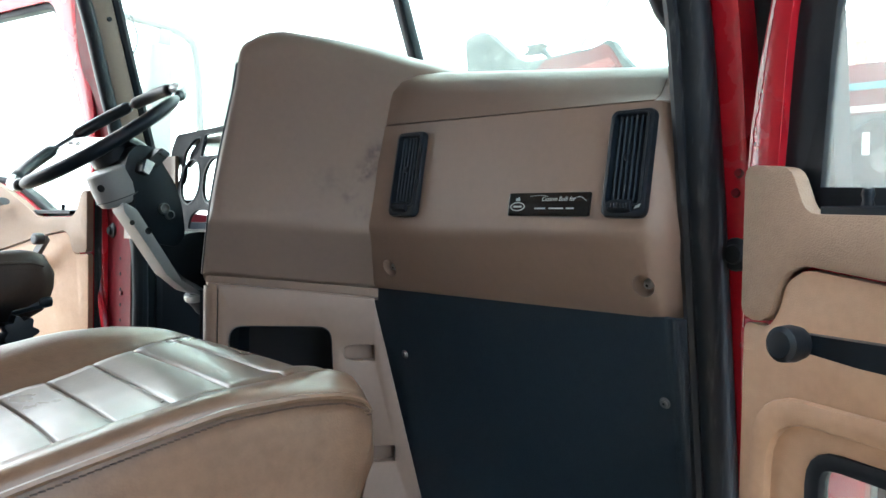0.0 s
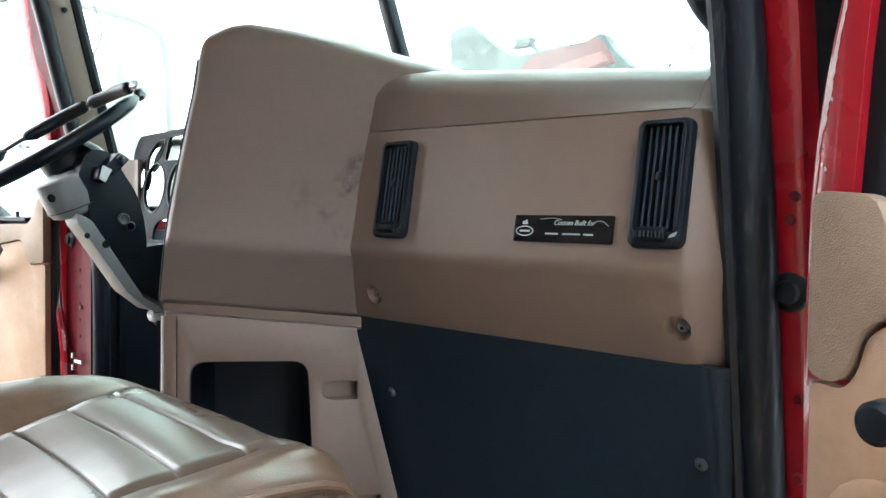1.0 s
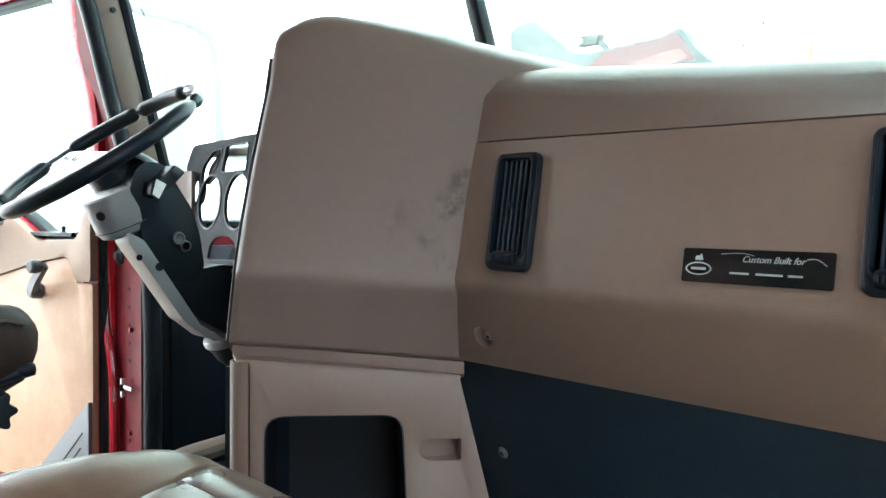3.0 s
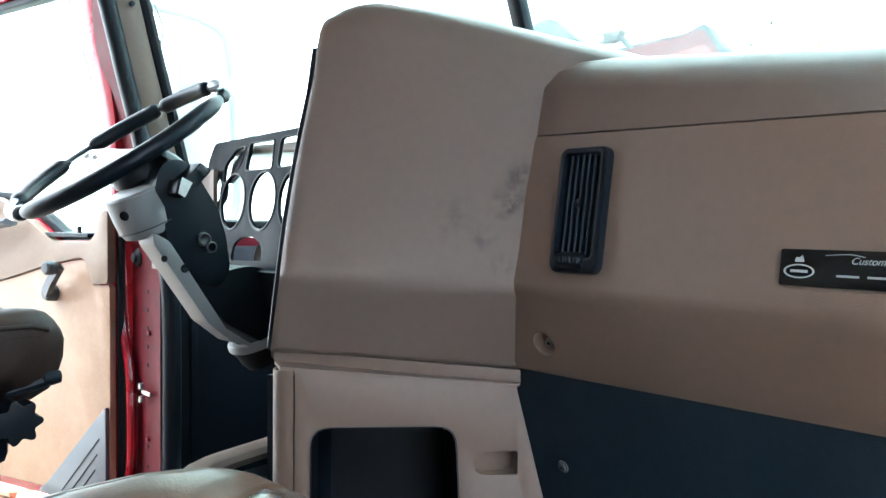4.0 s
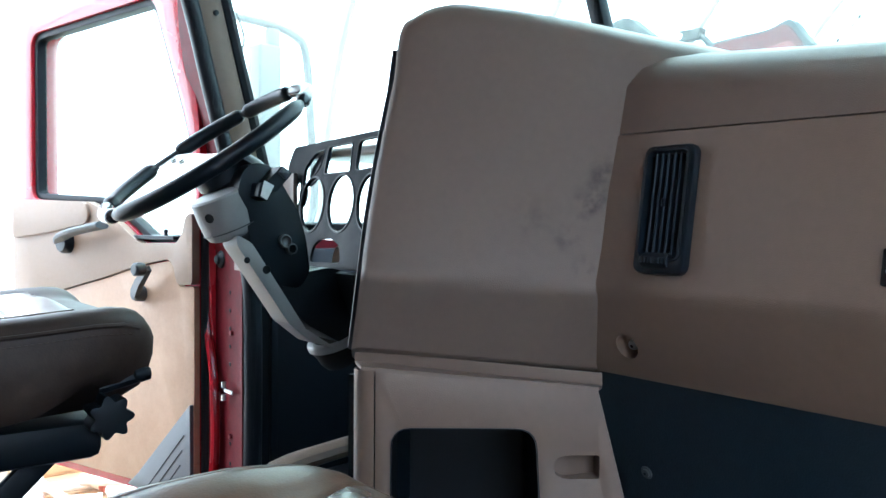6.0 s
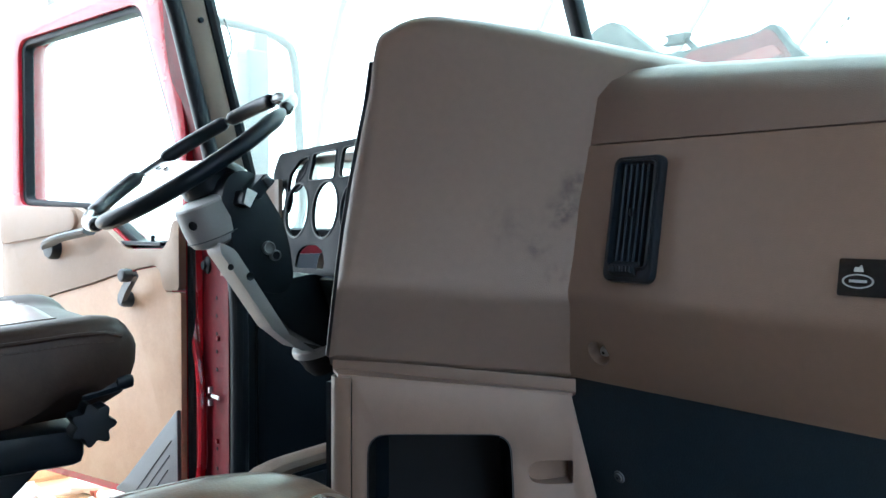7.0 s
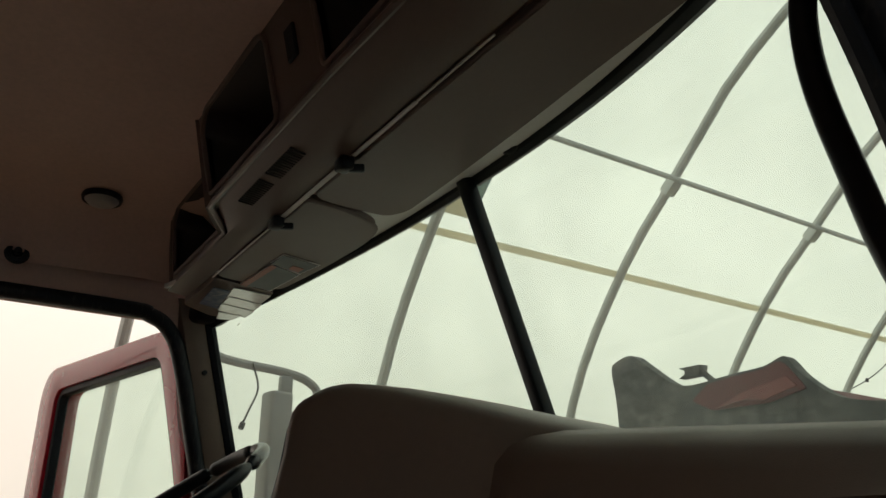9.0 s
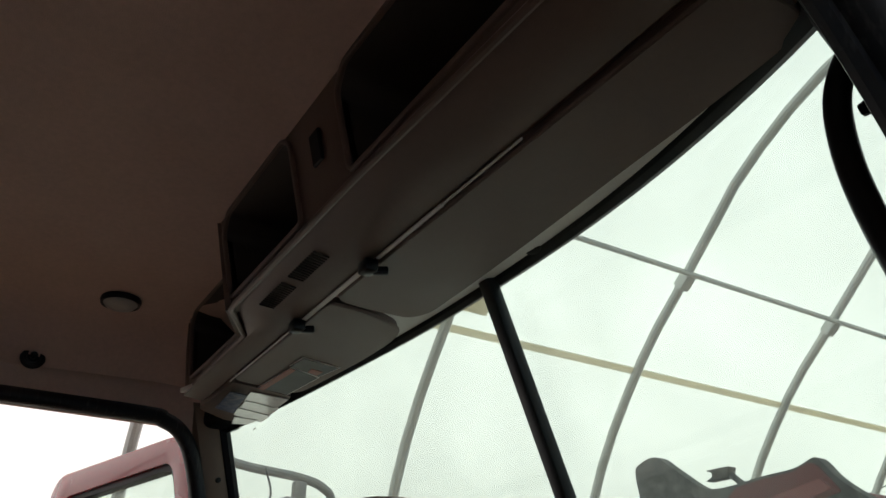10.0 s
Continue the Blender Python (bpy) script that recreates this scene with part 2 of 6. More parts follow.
def scuffed(base, spots):
    """Dark smudges rubbed onto a plastic, each round its own spot (x, y, z, radius, strength)."""
    nt = base.node_tree
    N, L = nt.nodes, nt.links
    b = N["Principled BSDF"]
    src = b.inputs["Base Color"].links[0].from_socket
    tc = N.new("ShaderNodeTexCoord")
    n = N.new("ShaderNodeTexNoise")
    n.inputs["Scale"].default_value, n.inputs["Detail"].default_value = 70, 8
    L.new(tc.outputs["Object"], n.inputs["Vector"])
    total = None
    for x, y, z, r, s in spots:
        d = N.new("ShaderNodeVectorMath")
        d.operation = "DISTANCE"
        d.inputs[1].default_value = (x, y, z)
        L.new(tc.outputs["Object"], d.inputs[0])
        f = N.new("ShaderNodeMapRange")
        f.interpolation_type = "SMOOTHSTEP"
        f.inputs["From Min"].default_value, f.inputs["From Max"].default_value = r, 0.0
        f.inputs["To Max"].default_value = s
        L.new(d.outputs["Value"], f.inputs["Value"])
        if total is None:
            total = f.outputs["Result"]
        else:
            a = N.new("ShaderNodeMath")
            a.operation = "ADD"
            L.new(total, a.inputs[0])
            L.new(f.outputs["Result"], a.inputs[1])
            total = a.outputs[0]
    k = N.new("ShaderNodeMapRange")
    k.inputs["From Min"].default_value, k.inputs["From Max"].default_value = 0.38, 0.68
    L.new(n.outputs["Fac"], k.inputs["Value"])
    mm = N.new("ShaderNodeMath")
    mm.operation, mm.use_clamp = "MULTIPLY", True
    L.new(total, mm.inputs[0])
    L.new(k.outputs["Result"], mm.inputs[1])
    mx = N.new("ShaderNodeMix")
    mx.data_type = "RGBA"
    L.new(mm.outputs[0], mx.inputs["Factor"])
    L.new(src, mx.inputs["A"])
    mx.inputs["B"].default_value = (0.05, 0.04, 0.036, 1)
    L.new(mx.outputs["Result"], b.inputs["Base Color"])
    return base


# ---- mesh tools ----
def finish(name, bm, material, parent=None, label="", sharp=35):
    bmesh.ops.recalc_face_normals(bm, faces=bm.faces)
    me = bpy.data.meshes.new(name)
    bm.to_mesh(me)
    bm.free()
    for p in me.polygons:
        p.use_smooth = True
    me.set_sharp_from_angle(angle=radians(sharp))
    me.materials.append(material)
    ob = new(name, me)
    if parent is not None:
        ob.parent = parent
    if label:
        tagged(ob, label)
    return ob


def part(name, bm, material, parent, label="", sharp=35):
    return finish(name, bm, material, parent, label, sharp)


def thing(name, label, category, group="", kind=""):
    return tagged(new(name), label, category, group, kind)


def axes(o, u, v, w):
    """The matrix that lays local x, y, z along u, v, w at o."""
    m = Matrix.Identity(4)
    for i, a in enumerate((u, v, w)):
        for j in range(3):
            m[j][i] = a[j]
    for j in range(3):
        m[j][3] = o[j]
    return m


def rbox(size, bevel=0.005, seg=2, at=None, bm=None):
    b = bm or bmesh.new()
    made = bmesh.ops.create_cube(b, size=1.0)["verts"]
    bmesh.ops.transform(b, matrix=Matrix.Diagonal((*size, 1)), verts=made)
    if bevel:
        edges = list({e for v in made for e in v.link_edges})
        out = bmesh.ops.bevel(b, geom=edges, offset=min(bevel, min(size) * 0.49), segments=seg, profile=0.5, affect="EDGES", clamp_overlap=True)
        made = list({v for f in out["faces"] for v in f.verts} | {v for v in made if v.is_valid})
    if at is not None:
        made = list({v for v in made} | {w for v in made for e in v.link_edges for w in e.verts})
        bmesh.ops.transform(b, matrix=at, verts=made)
    return b


def spline(points, per=6, closed=False):
    """Points on a smooth curve through the given ones."""
    pts = [Vector(p) for p in points]
    n = len(pts)
    out = []
    for i in range(n if closed else n - 1):
        p = [pts[(i + k) % n] if closed else pts[min(max(i + k, 0), n - 1)] for k in (-1, 0, 1, 2)]
        for s in range(per):
            t = s / per
            out.append(0.5 * (2 * p[1] + (p[2] - p[0]) * t + (2 * p[0] - 5 * p[1] + 4 * p[2] - p[3]) * t * t + (3 * p[1] - p[0] - 3 * p[2] + p[3]) * t ** 3))
    if not closed:
        out.append(pts[-1])
    return out


def tube(points, radius, seg=10, closed=False, bm=None, flat=1.0):
    """A tube swept along points. radius: a number or one per point."""
    b = bm or bmesh.new()
    pts = [Vector(p) for p in points]
    n = len(pts)
    rings = []
    up = None
    for i, p in enumerate(pts):
        a, c = (pts[i - 1], pts[(i + 1) % n]) if closed else (pts[max(i - 1, 0)], pts[min(i + 1, n - 1)])
        t = (c - a).normalized()
        if up is None:
            up = Vector((0, 0, 1)) if abs(t.z) < 0.9 else Vector((0, 1, 0))
        side = t.cross(up).normalized()
        up = side.cross(t).normalized()
        r = radius[i] if isinstance(radius, (list, tuple)) else radius
        rings.append([b.verts.new(p + r * (math.cos(q) * side + flat * math.sin(q) * up)) for q in (2 * math.pi * k / seg for k in range(seg))])
    for i in range(n if closed else n - 1):
        r0, r1 = rings[i], rings[(i + 1) % n]
        for k in range(seg):
            b.faces.new((r0[k], r0[(k + 1) % seg], r1[(k + 1) % seg], r1[k]))
    if not closed:
        b.faces.new(rings[0])
        b.faces.new(rings[-1])
    return b


def lathe(profile, seg=24, at=None, bm=None):
    """Profile of (radius, height) turned round local z."""
    b = bm or bmesh.new()
    rings = []
    for r, h in profile:
        if r < 1e-6:
            rings.append([b.verts.new((0, 0, h))])
        else:
            rings.append([b.verts.new((r * math.cos(2 * math.pi * k / seg), r * math.sin(2 * math.pi * k / seg), h)) for k in range(seg)])
    for r0, r1 in zip(rings, rings[1:]):
        for k in range(seg):
            vs = [r0[k % len(r0)], r0[(k + 1) % len(r0)], r1[(k + 1) % len(r1)], r1[k % len(r1)]]
            vs = list(dict.fromkeys(vs))
            if len(vs) > 2:
                b.faces.new(vs)
    if at is not None:
        bmesh.ops.transform(b, matrix=at, verts=[v for r in rings for v in r])
    return b


def rrect(w, h, r, seg=5, cx=0.0, cy=0.0):
    out = []
    for sx, sy, a0 in ((1, 1, 0), (-1, 1, 90), (-1, -1, 180), (1, -1, 270)):
        for k in range(seg + 1):
            a = radians(a0 + 90 * k / seg)
            out.append((cx + sx * (w / 2 - r) + r * math.cos(a), cy + sy * (h / 2 - r) + r * math.sin(a)))
    return out


def rounded(poly, r, seg=4):
    """A polygon with its corners rounded off. r: one radius or one per corner."""
    out = []
    n = len(poly)
    for i, p in enumerate(poly):
        p = Vector(p)
        a, c = Vector(poly[i - 1]), Vector(poly[(i + 1) % n])
        rad = r[i] if isinstance(r, (list, tuple)) else r
        d0, d1 = min(rad, (a - p).length * 0.45), min(rad, (c - p).length * 0.45)
        s, e = p + (a - p).normalized() * d0, p + (c - p).normalized() * d1
        for k in range(seg + 1):
            t = k / seg
            out.append(tuple((1 - t) ** 2 * s + 2 * t * (1 - t) * p + t * t * e))
    return out


def plate(outer, holes=(), depth=0.01, at=None, bm=None, bevel=0.0):
    """A flat plate in local xy with holes through it, from z = 0 to z = depth."""
    b = bmesh.new()
    edges = []
    for loop in (outer, *holes):
        vs = [b.verts.new((x, y, 0)) for x, y in loop]
        edges += [b.edges.new((vs[i], vs[(i + 1) % len(vs)])) for i in range(len(vs))]
    bmesh.ops.triangle_fill(b, use_beauty=True, use_dissolve=False, edges=edges)
    bmesh.ops.recalc_face_normals(b, faces=b.faces)
    if b.faces and sum(f.normal.z for f in b.faces) > 0:
        bmesh.ops.reverse_faces(b, faces=b.faces)
    base = list(b.faces)
    top = bmesh.ops.extrude_face_region(b, geom=base)["geom"]
    tv = [v for v in top if isinstance(v, bmesh.types.BMVert)]
    bmesh.ops.translate(b, verts=tv, vec=(0, 0, depth))
    if bevel:
        bmesh.ops.remove_doubles(b, verts=b.verts, dist=1e-6)
        tf = {f for f in top if isinstance(f, bmesh.types.BMFace)}
        rim = [e for e in b.edges if len(e.link_faces) == 2 and len([f for f in e.link_faces if f in tf]) == 1]
        bmesh.ops.bevel(b, geom=rim, offset=bevel, segments=2, profile=0.5, affect="EDGES", clamp_overlap=True)
    if at is not None:
        bmesh.ops.transform(b, matrix=at, verts=b.verts)
    if bm is not None:
        tmp = bpy.data.meshes.new("tmp")
        b.to_mesh(tmp)
        b.free()
        bm.from_mesh(tmp)
        bpy.data.meshes.remove(tmp)
        return bm
    return b


def loft(sections, thick=0.0, caps=False):
    """A skin through rows of points, thickened to its back."""
    b = bmesh.new()
    rows = [[b.verts.new(p) for p in s] for s in sections]
    for r0, r1 in zip(rows, rows[1:]):
        for k in range(len(r0) - 1):
            b.faces.new((r0[k], r0[k + 1], r1[k + 1], r1[k]))
    if caps:
        b.faces.new(rows[0])
        b.faces.new(rows[-1])
    if thick:
        bmesh.ops.recalc_face_normals(b, faces=b.faces)
        bmesh.ops.solidify(b, geom=list(b.faces), thickness=thick)
    return b


def lerp(a, b, t):
    return a + (b - a) * t


def interp(x, xs, ys):
    return float(np.interp(x, xs, ys))


# ---- the hall and the ground ----
def tag_structure(ob, label, category):
    return tagged(ob, label, category, kind="structure")


b = bmesh.new()
bmesh.ops.create_grid(b, x_segments=1, y_segments=1, size=400)
tag_structure(finish("ground", b, GROUND), "packed tan dirt floor of the hall", "ground")

HX, HZ, HR = -0.72, 1.5, 5.25          # hall axis and radius
HOOPS = [1.65 + 2.4 * k for k in range(-3, 12)]


def swell(a):
    """The arch is not quite round: it swells at the haunch and towards the crown. a: degrees above the springing."""
    a = min(a, 180 - a)
    return float(np.interp(a, [0, 24, 36, 50, 57, 63, 72, 79, 90], [1.03, 1.03, 1.012, 1.0, 1.01, 1.034, 1.058, 1.073, 1.082]))


def arch(r, n=40):
    pts = [(HX - r * swell(0), 0.0)]
    pts += [(HX - r * swell(180 * k / n) * math.cos(math.pi * k / n), HZ + r * swell(180 * k / n) * math.sin(math.pi * k / n)) for k in range(n + 1)]
    return pts + [(HX + r * swell(0), 0.0)]


y0, y1 = HOOPS[0], HOOPS[-1]
REAR_SPLIT = -1.6                           # behind this the right half is an unseen opaque sheet, added to cut light
b = loft([[(x, y, z) for x, z in arch(HR)] for y in np.linspace(REAR_SPLIT, y1, 14)])
tag_structure(finish("hall_cover", b, FABRIC), "translucent white fabric cover stretched over the hall", "tent cover")
for name_, pts_, mt_, lb_ in (("hall_cover_rear", arch(HR)[:22], FABRIC, "translucent white fabric over the rear of the hall"), ("hall_light_block", arch(HR)[21:], GREYMET, "unseen grey sheet added over the right rear to cut light")):
    b = loft([[(x, y, z) for x, z in pts_] for y in np.linspace(y0, REAR_SPLIT, 5)])
    tag_structure(finish(name_, b, mt_), lb_, "tent cover")
# the rear end wall is unseen, made opaque to dim light on the dash
for y in (y0, y1):
    b = bmesh.new()
    b.faces.new([b.verts.new((x, y, z)) for x, z in arch(HR)])
    tag_structure(finish("hall_end_wall", b, FABRIC if y > 0 else GREYMET), "fabric end wall of the hall" if y > 0 else "unseen opaque grey end wall added to cut light", "end wall")

first = None
for y in HOOPS[:-1]:
    if first is None:
        first = thing("hall_hoop", "galvanised steel pipe hoop carrying the hall cover", "pipe hoop", "hall hoops")
        part("pipe", tube([(x, 0, z) for x, z in arch(HR - 0.075)], 0.05, 10), PIPE, first)
        for sx, sz in ((-3.87, 5.61), (2.43, 5.61)):
            d = Vector((sx - HX, 0, sz - HZ)).normalized()
            side = Vector((d.z, 0, -d.x))
            c = Vector((HX, 0, HZ)) + d * (HR - 0.085)
            part("clamp", rbox((0.13, 0.13, 0.2), 0.02, 2, axes(c - side * 0.1, d, (0, 1, 0), side)), PIPE, first, "steel pipe clamp")
        first.location = (0, y, 0)
    else:
        copy_thing(first, pose(0, y, 0))
CREAM = mat("cream_painted_pipe", (0.62, 0.58, 0.46), 0.5, vary=0.1, vary_scale=5)
tagged(finish("portal_arch", tube([(x, 12.4, z) for x, z in arch(HR - 0.1)], 0.08, 12), CREAM), "thick cream painted pipe arch near the far end", "pipe arch")
for sx, sz in ((-3.87, 5.61), (2.43, 5.61), (HX, HZ + HR)):
    d = Vector((sx - HX, 0, sz - HZ)).normalized()
    c = Vector((HX, 0, HZ)) + d * (HR * (1.082 if sx == HX else 1.0) - 0.15)
    b = tube([(c.x, y0, c.z), (c.x, y1, c.z)], 0.028, 8)
    tagged(finish("hall_purlin", b, PIPE), "thin steel purlin pipe along the hall", "purlin", "hall purlins")
for sx, sz in ((-4.78, 4.81), (3.34, 4.81)):
    d = Vector((sx - HX, 0, sz - HZ)).normalized()
    side = Vector((d.z, 0, -d.x))
    c = Vector((HX, 0, HZ)) + d * (HR - 0.012)
    b = rbox((0.008, y1 - y0, 0.075), 0.002, 1, axes((c.x, (y0 + y1) / 2, c.z), d, (0, 1, 0), side))
    tagged(finish("hall_strap", b, STRAP), "yellowed webbing strap along the hall cover", "strap", "hall straps")


# a printed panel on the inside of the cover, above the strap
def cover_patch(ya, yb, a0, a1, r):
    """A piece of sheet that follows the cover from a0 to a1 degrees above the springing."""
    secs = []
    for y in np.linspace(ya, yb, 3):
        secs.append([(HX - r * swell(a) * math.cos(radians(a)), y, HZ + r * swell(a) * math.sin(radians(a))) for a in np.linspace(a0, a1, 7)])
    return loft(secs, 0.002)


def print_cloth(name, color, through):
    """Printed fabric that lets part of the daylight through."""
    m = strap_cloth()
    m.name = name
    n = m.node_tree.nodes
    n["Mix"].inputs["A"].default_value, n["Mix"].inputs["B"].default_value = (*[c * 0.94 for c in color], 1), (*color, 1)
    n["Mix Shader"].inputs[0].default_value = 1 - through
    return m


sign = thing("hall_banner", "cream printed banner with a blue end on the hall cover", "banner")
part("sheet", cover_patch(3.0, 4.46, 41.2, 54, HR - 0.02), print_cloth("cream_banner_cloth", (0.74, 0.69, 0.56), 0.6), sign)
part("blue_end", cover_patch(4.28, 4.46, 43.2, 54, HR - 0.027), print_cloth("blue_banner_print", (0.45, 0.60, 0.62), 0.6), sign, "pale blue printed end")
GREYPRINT = print_cloth("grey_banner_print", (0.42, 0.42, 0.39), 0.5)
for ya, yb in ((3.55, 3.66), (3.69, 3.80), (3.83, 3.93), (3.96, 4.04), (4.07, 4.16)):
    part("print_bar", cover_patch(ya, yb, 42.0, 43.3, HR - 0.027), GREYPRINT, sign)


# ---- cab shell ----
FLOOR, ROOF = 1.18, 2.70


def wall_x(y, z, side):
    """Inner face of a side wall, which leans in above the sill."""
    if side < 0:
        return -(0.90 + 0.062 * min(max((z - 1.88) / 0.2, 0), 1) - 0.08 * min(max((z - 2.36) / 0.2, 0), 1))
    return 0.915 - 0.05 * min(max((z - 2.0) / 0.5, 0), 1.4)


def side_wall(side, yf):
    outer = [(-0.75, 1.12), (1.46, 1.12), (1.46, 1.84), (1.12, 1.86), (0.945, 2.50), (0.92, 2.76), (-0.75, 2.76)]
    if side < 0:
        hole = rounded([(-0.14, 1.2), (yf, 1.2), (yf, 2.0), (yf - 0.12, 2.60), (-0.14, 2.60)], [0.05, 0.05, 0.2, 0.09, 0.08])
    else:
        hole = rounded([(-0.14, 1.2), (1.06, 1.2), (1.06, 1.60), (0.975, 2.0), (0.80, 2.45), (0.74, 2.52), (-0.14, 2.52)], [0.05, 0.05, 0.1, 0.2, 0.05, 0.05, 0.08])
    m = axes((0, 0, 0), (0, 1, 0), (0, 0, 1), (1, 0, 0))
    b = plate(outer, [hole], 0.165 if side < 0 else 0.012, m)
    bmesh.ops.subdivide_edges(b, edges=[e for e in b.edges if abs(e.verts[0].co.z - e.verts[1].co.z) > 0.3], cuts=4)
    for v in b.verts:
        v.co.x = wall_x(v.co.y, v.co.z, side) + side * v.co.x
    return b


tag_structure(finish("wall_left", side_wall(-1, 1.03), RED_JAMB_SHADE), "red painted cab side with the driver's door opening", "cab wall")
tag_structure(finish("wall_right", side_wall(1, 1.0), RED_OLD), "red painted cab side with the passenger's door opening", "cab wall")


def lining(side, yf):
    f_ = [(0.80, 2.497), (yf - 0.085, 2.45), (yf + 0.018, 2.07), (yf + 0.024, 1.95)] if side < 0 else [(0.73, 2.525), (0.80, 2.47), (0.965, 2.10), (1.0, 1.95)]
    outer = [(-0.74, 1.98), (-0.16, 1.98), (-0.16, f_[0][1])] + f_ + [(1.09, 1.95), (1.05, 2.1), (0.935, 2.50), (0.91, 2.70), (-0.74, 2.70)]
    b = plate(outer, (), 0.012, axes((0, 0, 0), (0, 1, 0), (0, 0, 1), (1, 0, 0)))
    bmesh.ops.subdivide_edges(b, edges=[e for e in b.edges if abs(e.verts[0].co.z - e.verts[1].co.z) > 0.2], cuts=4)
    for v in b.verts:
        v.co.x = wall_x(v.co.y, v.co.z, side) - side * (0.002 + v.co.x)
    return b


for side, yf, nm in ((-1, 1.03, "wall_lining_left"), (1, 1.0, "wall_lining_right")):
    tag_structure(finish(nm, lining(side, yf), HEADLINER), "dark brown fabric lining over the door opening", "wall lining")
b = rbox((1.84, 0.06, 1.66), 0.01, 1, pose(0, -0.78, 1.95))
tag_structure(finish("wall_rear", b, HEADLINER), "brown lined rear wall of the cab", "cab wall")
b = rbox((1.86, 2.3, 0.07), 0.01, 1, pose(0, 0.38, FLOOR - 0.035))
tag_structure(finish("floor", b, BLACK_MATT), "black rubber cab floor", "cab floor")
b = rbox((1.84, 0.05, 0.7), 0.01, 1, pose(0, 1.50, 1.5))
tag_structure(finish("firewall", b, BLACK_MATT), "black firewall behind the dashboard", "firewall")

# ---- windshield ----
def shield(u, v):
    """u: -1 to 1 across, v: 0 at the bottom, 1 at the top."""
    s = abs(u) ** 2.2
    x = u * lerp(0.915, 0.80, v)
    y = lerp(1.40, 1.145, v) - s * lerp(0.248, 0.19, v)
    z = lerp(1.88, 2.592, v) - s * lerp(0.0, 0.085, v)
    return Vector((x, y, z))


def lean_out(side, v):
    """The driver's pillar stands a little further out than the glass curve."""
    return Vector((-0.045 - 0.035 * v, 0, 0)) if side < 0 else Vector((0, 0, 0))


window = tag_structure(new("window_1"), "split curved truck windshield with a black centre bar", "windshield")
def edge_at(u, v):
    """The seal line, which runs out to the driver's pillar."""
    return shield(u, v) + lean_out(-1, v) * min(1, max(0, (-u - 0.55) / 0.45))


def glass_at(u, v):
    """The pane's own surface: just outside the seals."""
    return edge_at(u, v) + Vector((0, 0.014, 0.008))


for lo, hi in ((-1.0, 0.012), (0.014, 1)):
    secs = [[glass_at(lerp(lo, hi, k / 20), v) for k in range(21)] for v in np.linspace(0, 1, 7)]
    pane = part("pane", loft(secs, 0.005), GLASS, window)
    pane.visible_shadow = False
part("window_seal", tube(spline([edge_at(-1 + 2 * k / 24, 1.0) for k in range(25)], 2), 0.016, 8), RUBBER, window)
part("window_seal", tube(spline([edge_at(-1 + 2 * k / 24, 0.0) for k in range(25)], 2), 0.016, 8), RUBBER, window)
for s in (-1, 1):
    part("window_seal", tube([shield(s, k / 8) + lean_out(s, k / 8) for k in range(9)], 0.016, 8), RUBBER, window)
c0, c1 = Vector((0.023, 1.399, 1.88)), Vector((0.022, 1.117, 2.592))
d = (c1 - c0).normalized()
nrm = d.cross(Vector((1, 0, 0))).normalized()
part("centre_bar", rbox((0.031, 0.026, (c1 - c0).length), 0.007, 2, axes((c0 + c1) / 2 + nrm * 0.006 + Vector((0.001, 0, 0)), (1, 0, 0), nrm, d)), BLACK, window)

# ceiling: a soft headliner that turns down at the sides and runs to the top of the windshield
def roof_grid(lift, grow):
    secs = []
    for t in np.linspace(0, 1, 26):
        row = []
        for k in range(33):
            u = -1 + 2 * k / 32
            top = shield(max(-1, min(1, u)), 1.0)
            y = lerp(-0.76, top.y + 0.004 + grow, t)
            e = max(0, (abs(u) - 0.78) / 0.22)
            f = max(0, (y - 0.80) / max(0.05, top.y - 0.80)) if top.y > 0.82 else 0
            z = ROOF + lift - 0.11 * e ** 2.2
            z = lerp(z, top.z + 0.02 + lift, min(1, f) ** 1.5) if f else z
            x = u * lerp(0.89, 0.815, max(0, (t - 0.6) / 0.4)) * (1 + grow)
            row.append((x, y, z))
        secs.append(row)
    return secs


tag_structure(finish("ceiling", loft(roof_grid(0.0, 0.0), 0.02), HEADLINER), "brown fabric headliner of the cab roof", "ceiling")
tag_structure(finish("roof_skin", loft(roof_grid(0.06, 0.03), 0.012), RED), "red painted roof skin of the cab", "cab roof")

# header trim above the windshield: light strip behind the visors
secs = []
for dy, dz in ((-0.019, 0.003), (-0.034, -0.001), (-0.07, -0.012), (-0.145, -0.035), (-0.25, -0.06)):
    row = []
    for k in range(25):
        u = -0.80 + 1.7 * k / 24
        fade = lerp(1, 0.3, min(1, max(0, u - 0.1) / 0.4))       # narrower towards the passenger's end
        row.append(shield(u, 1.0) + Vector((0, -0.019 + (dy + 0.019) * fade, (0.003 + (dz - 0.003) * fade) * (1 - 0.9 * abs(u) ** 2.2))))
    secs.append(row)
HEADTRIM = mat("pale_grey_header_trim", (0.74, 0.74, 0.71), 0.5, vary=0.06)
tag_structure(finish("header_trim", loft(secs, 0.01), HEADTRIM), "pale grey trim panel above the windshield", "trim")


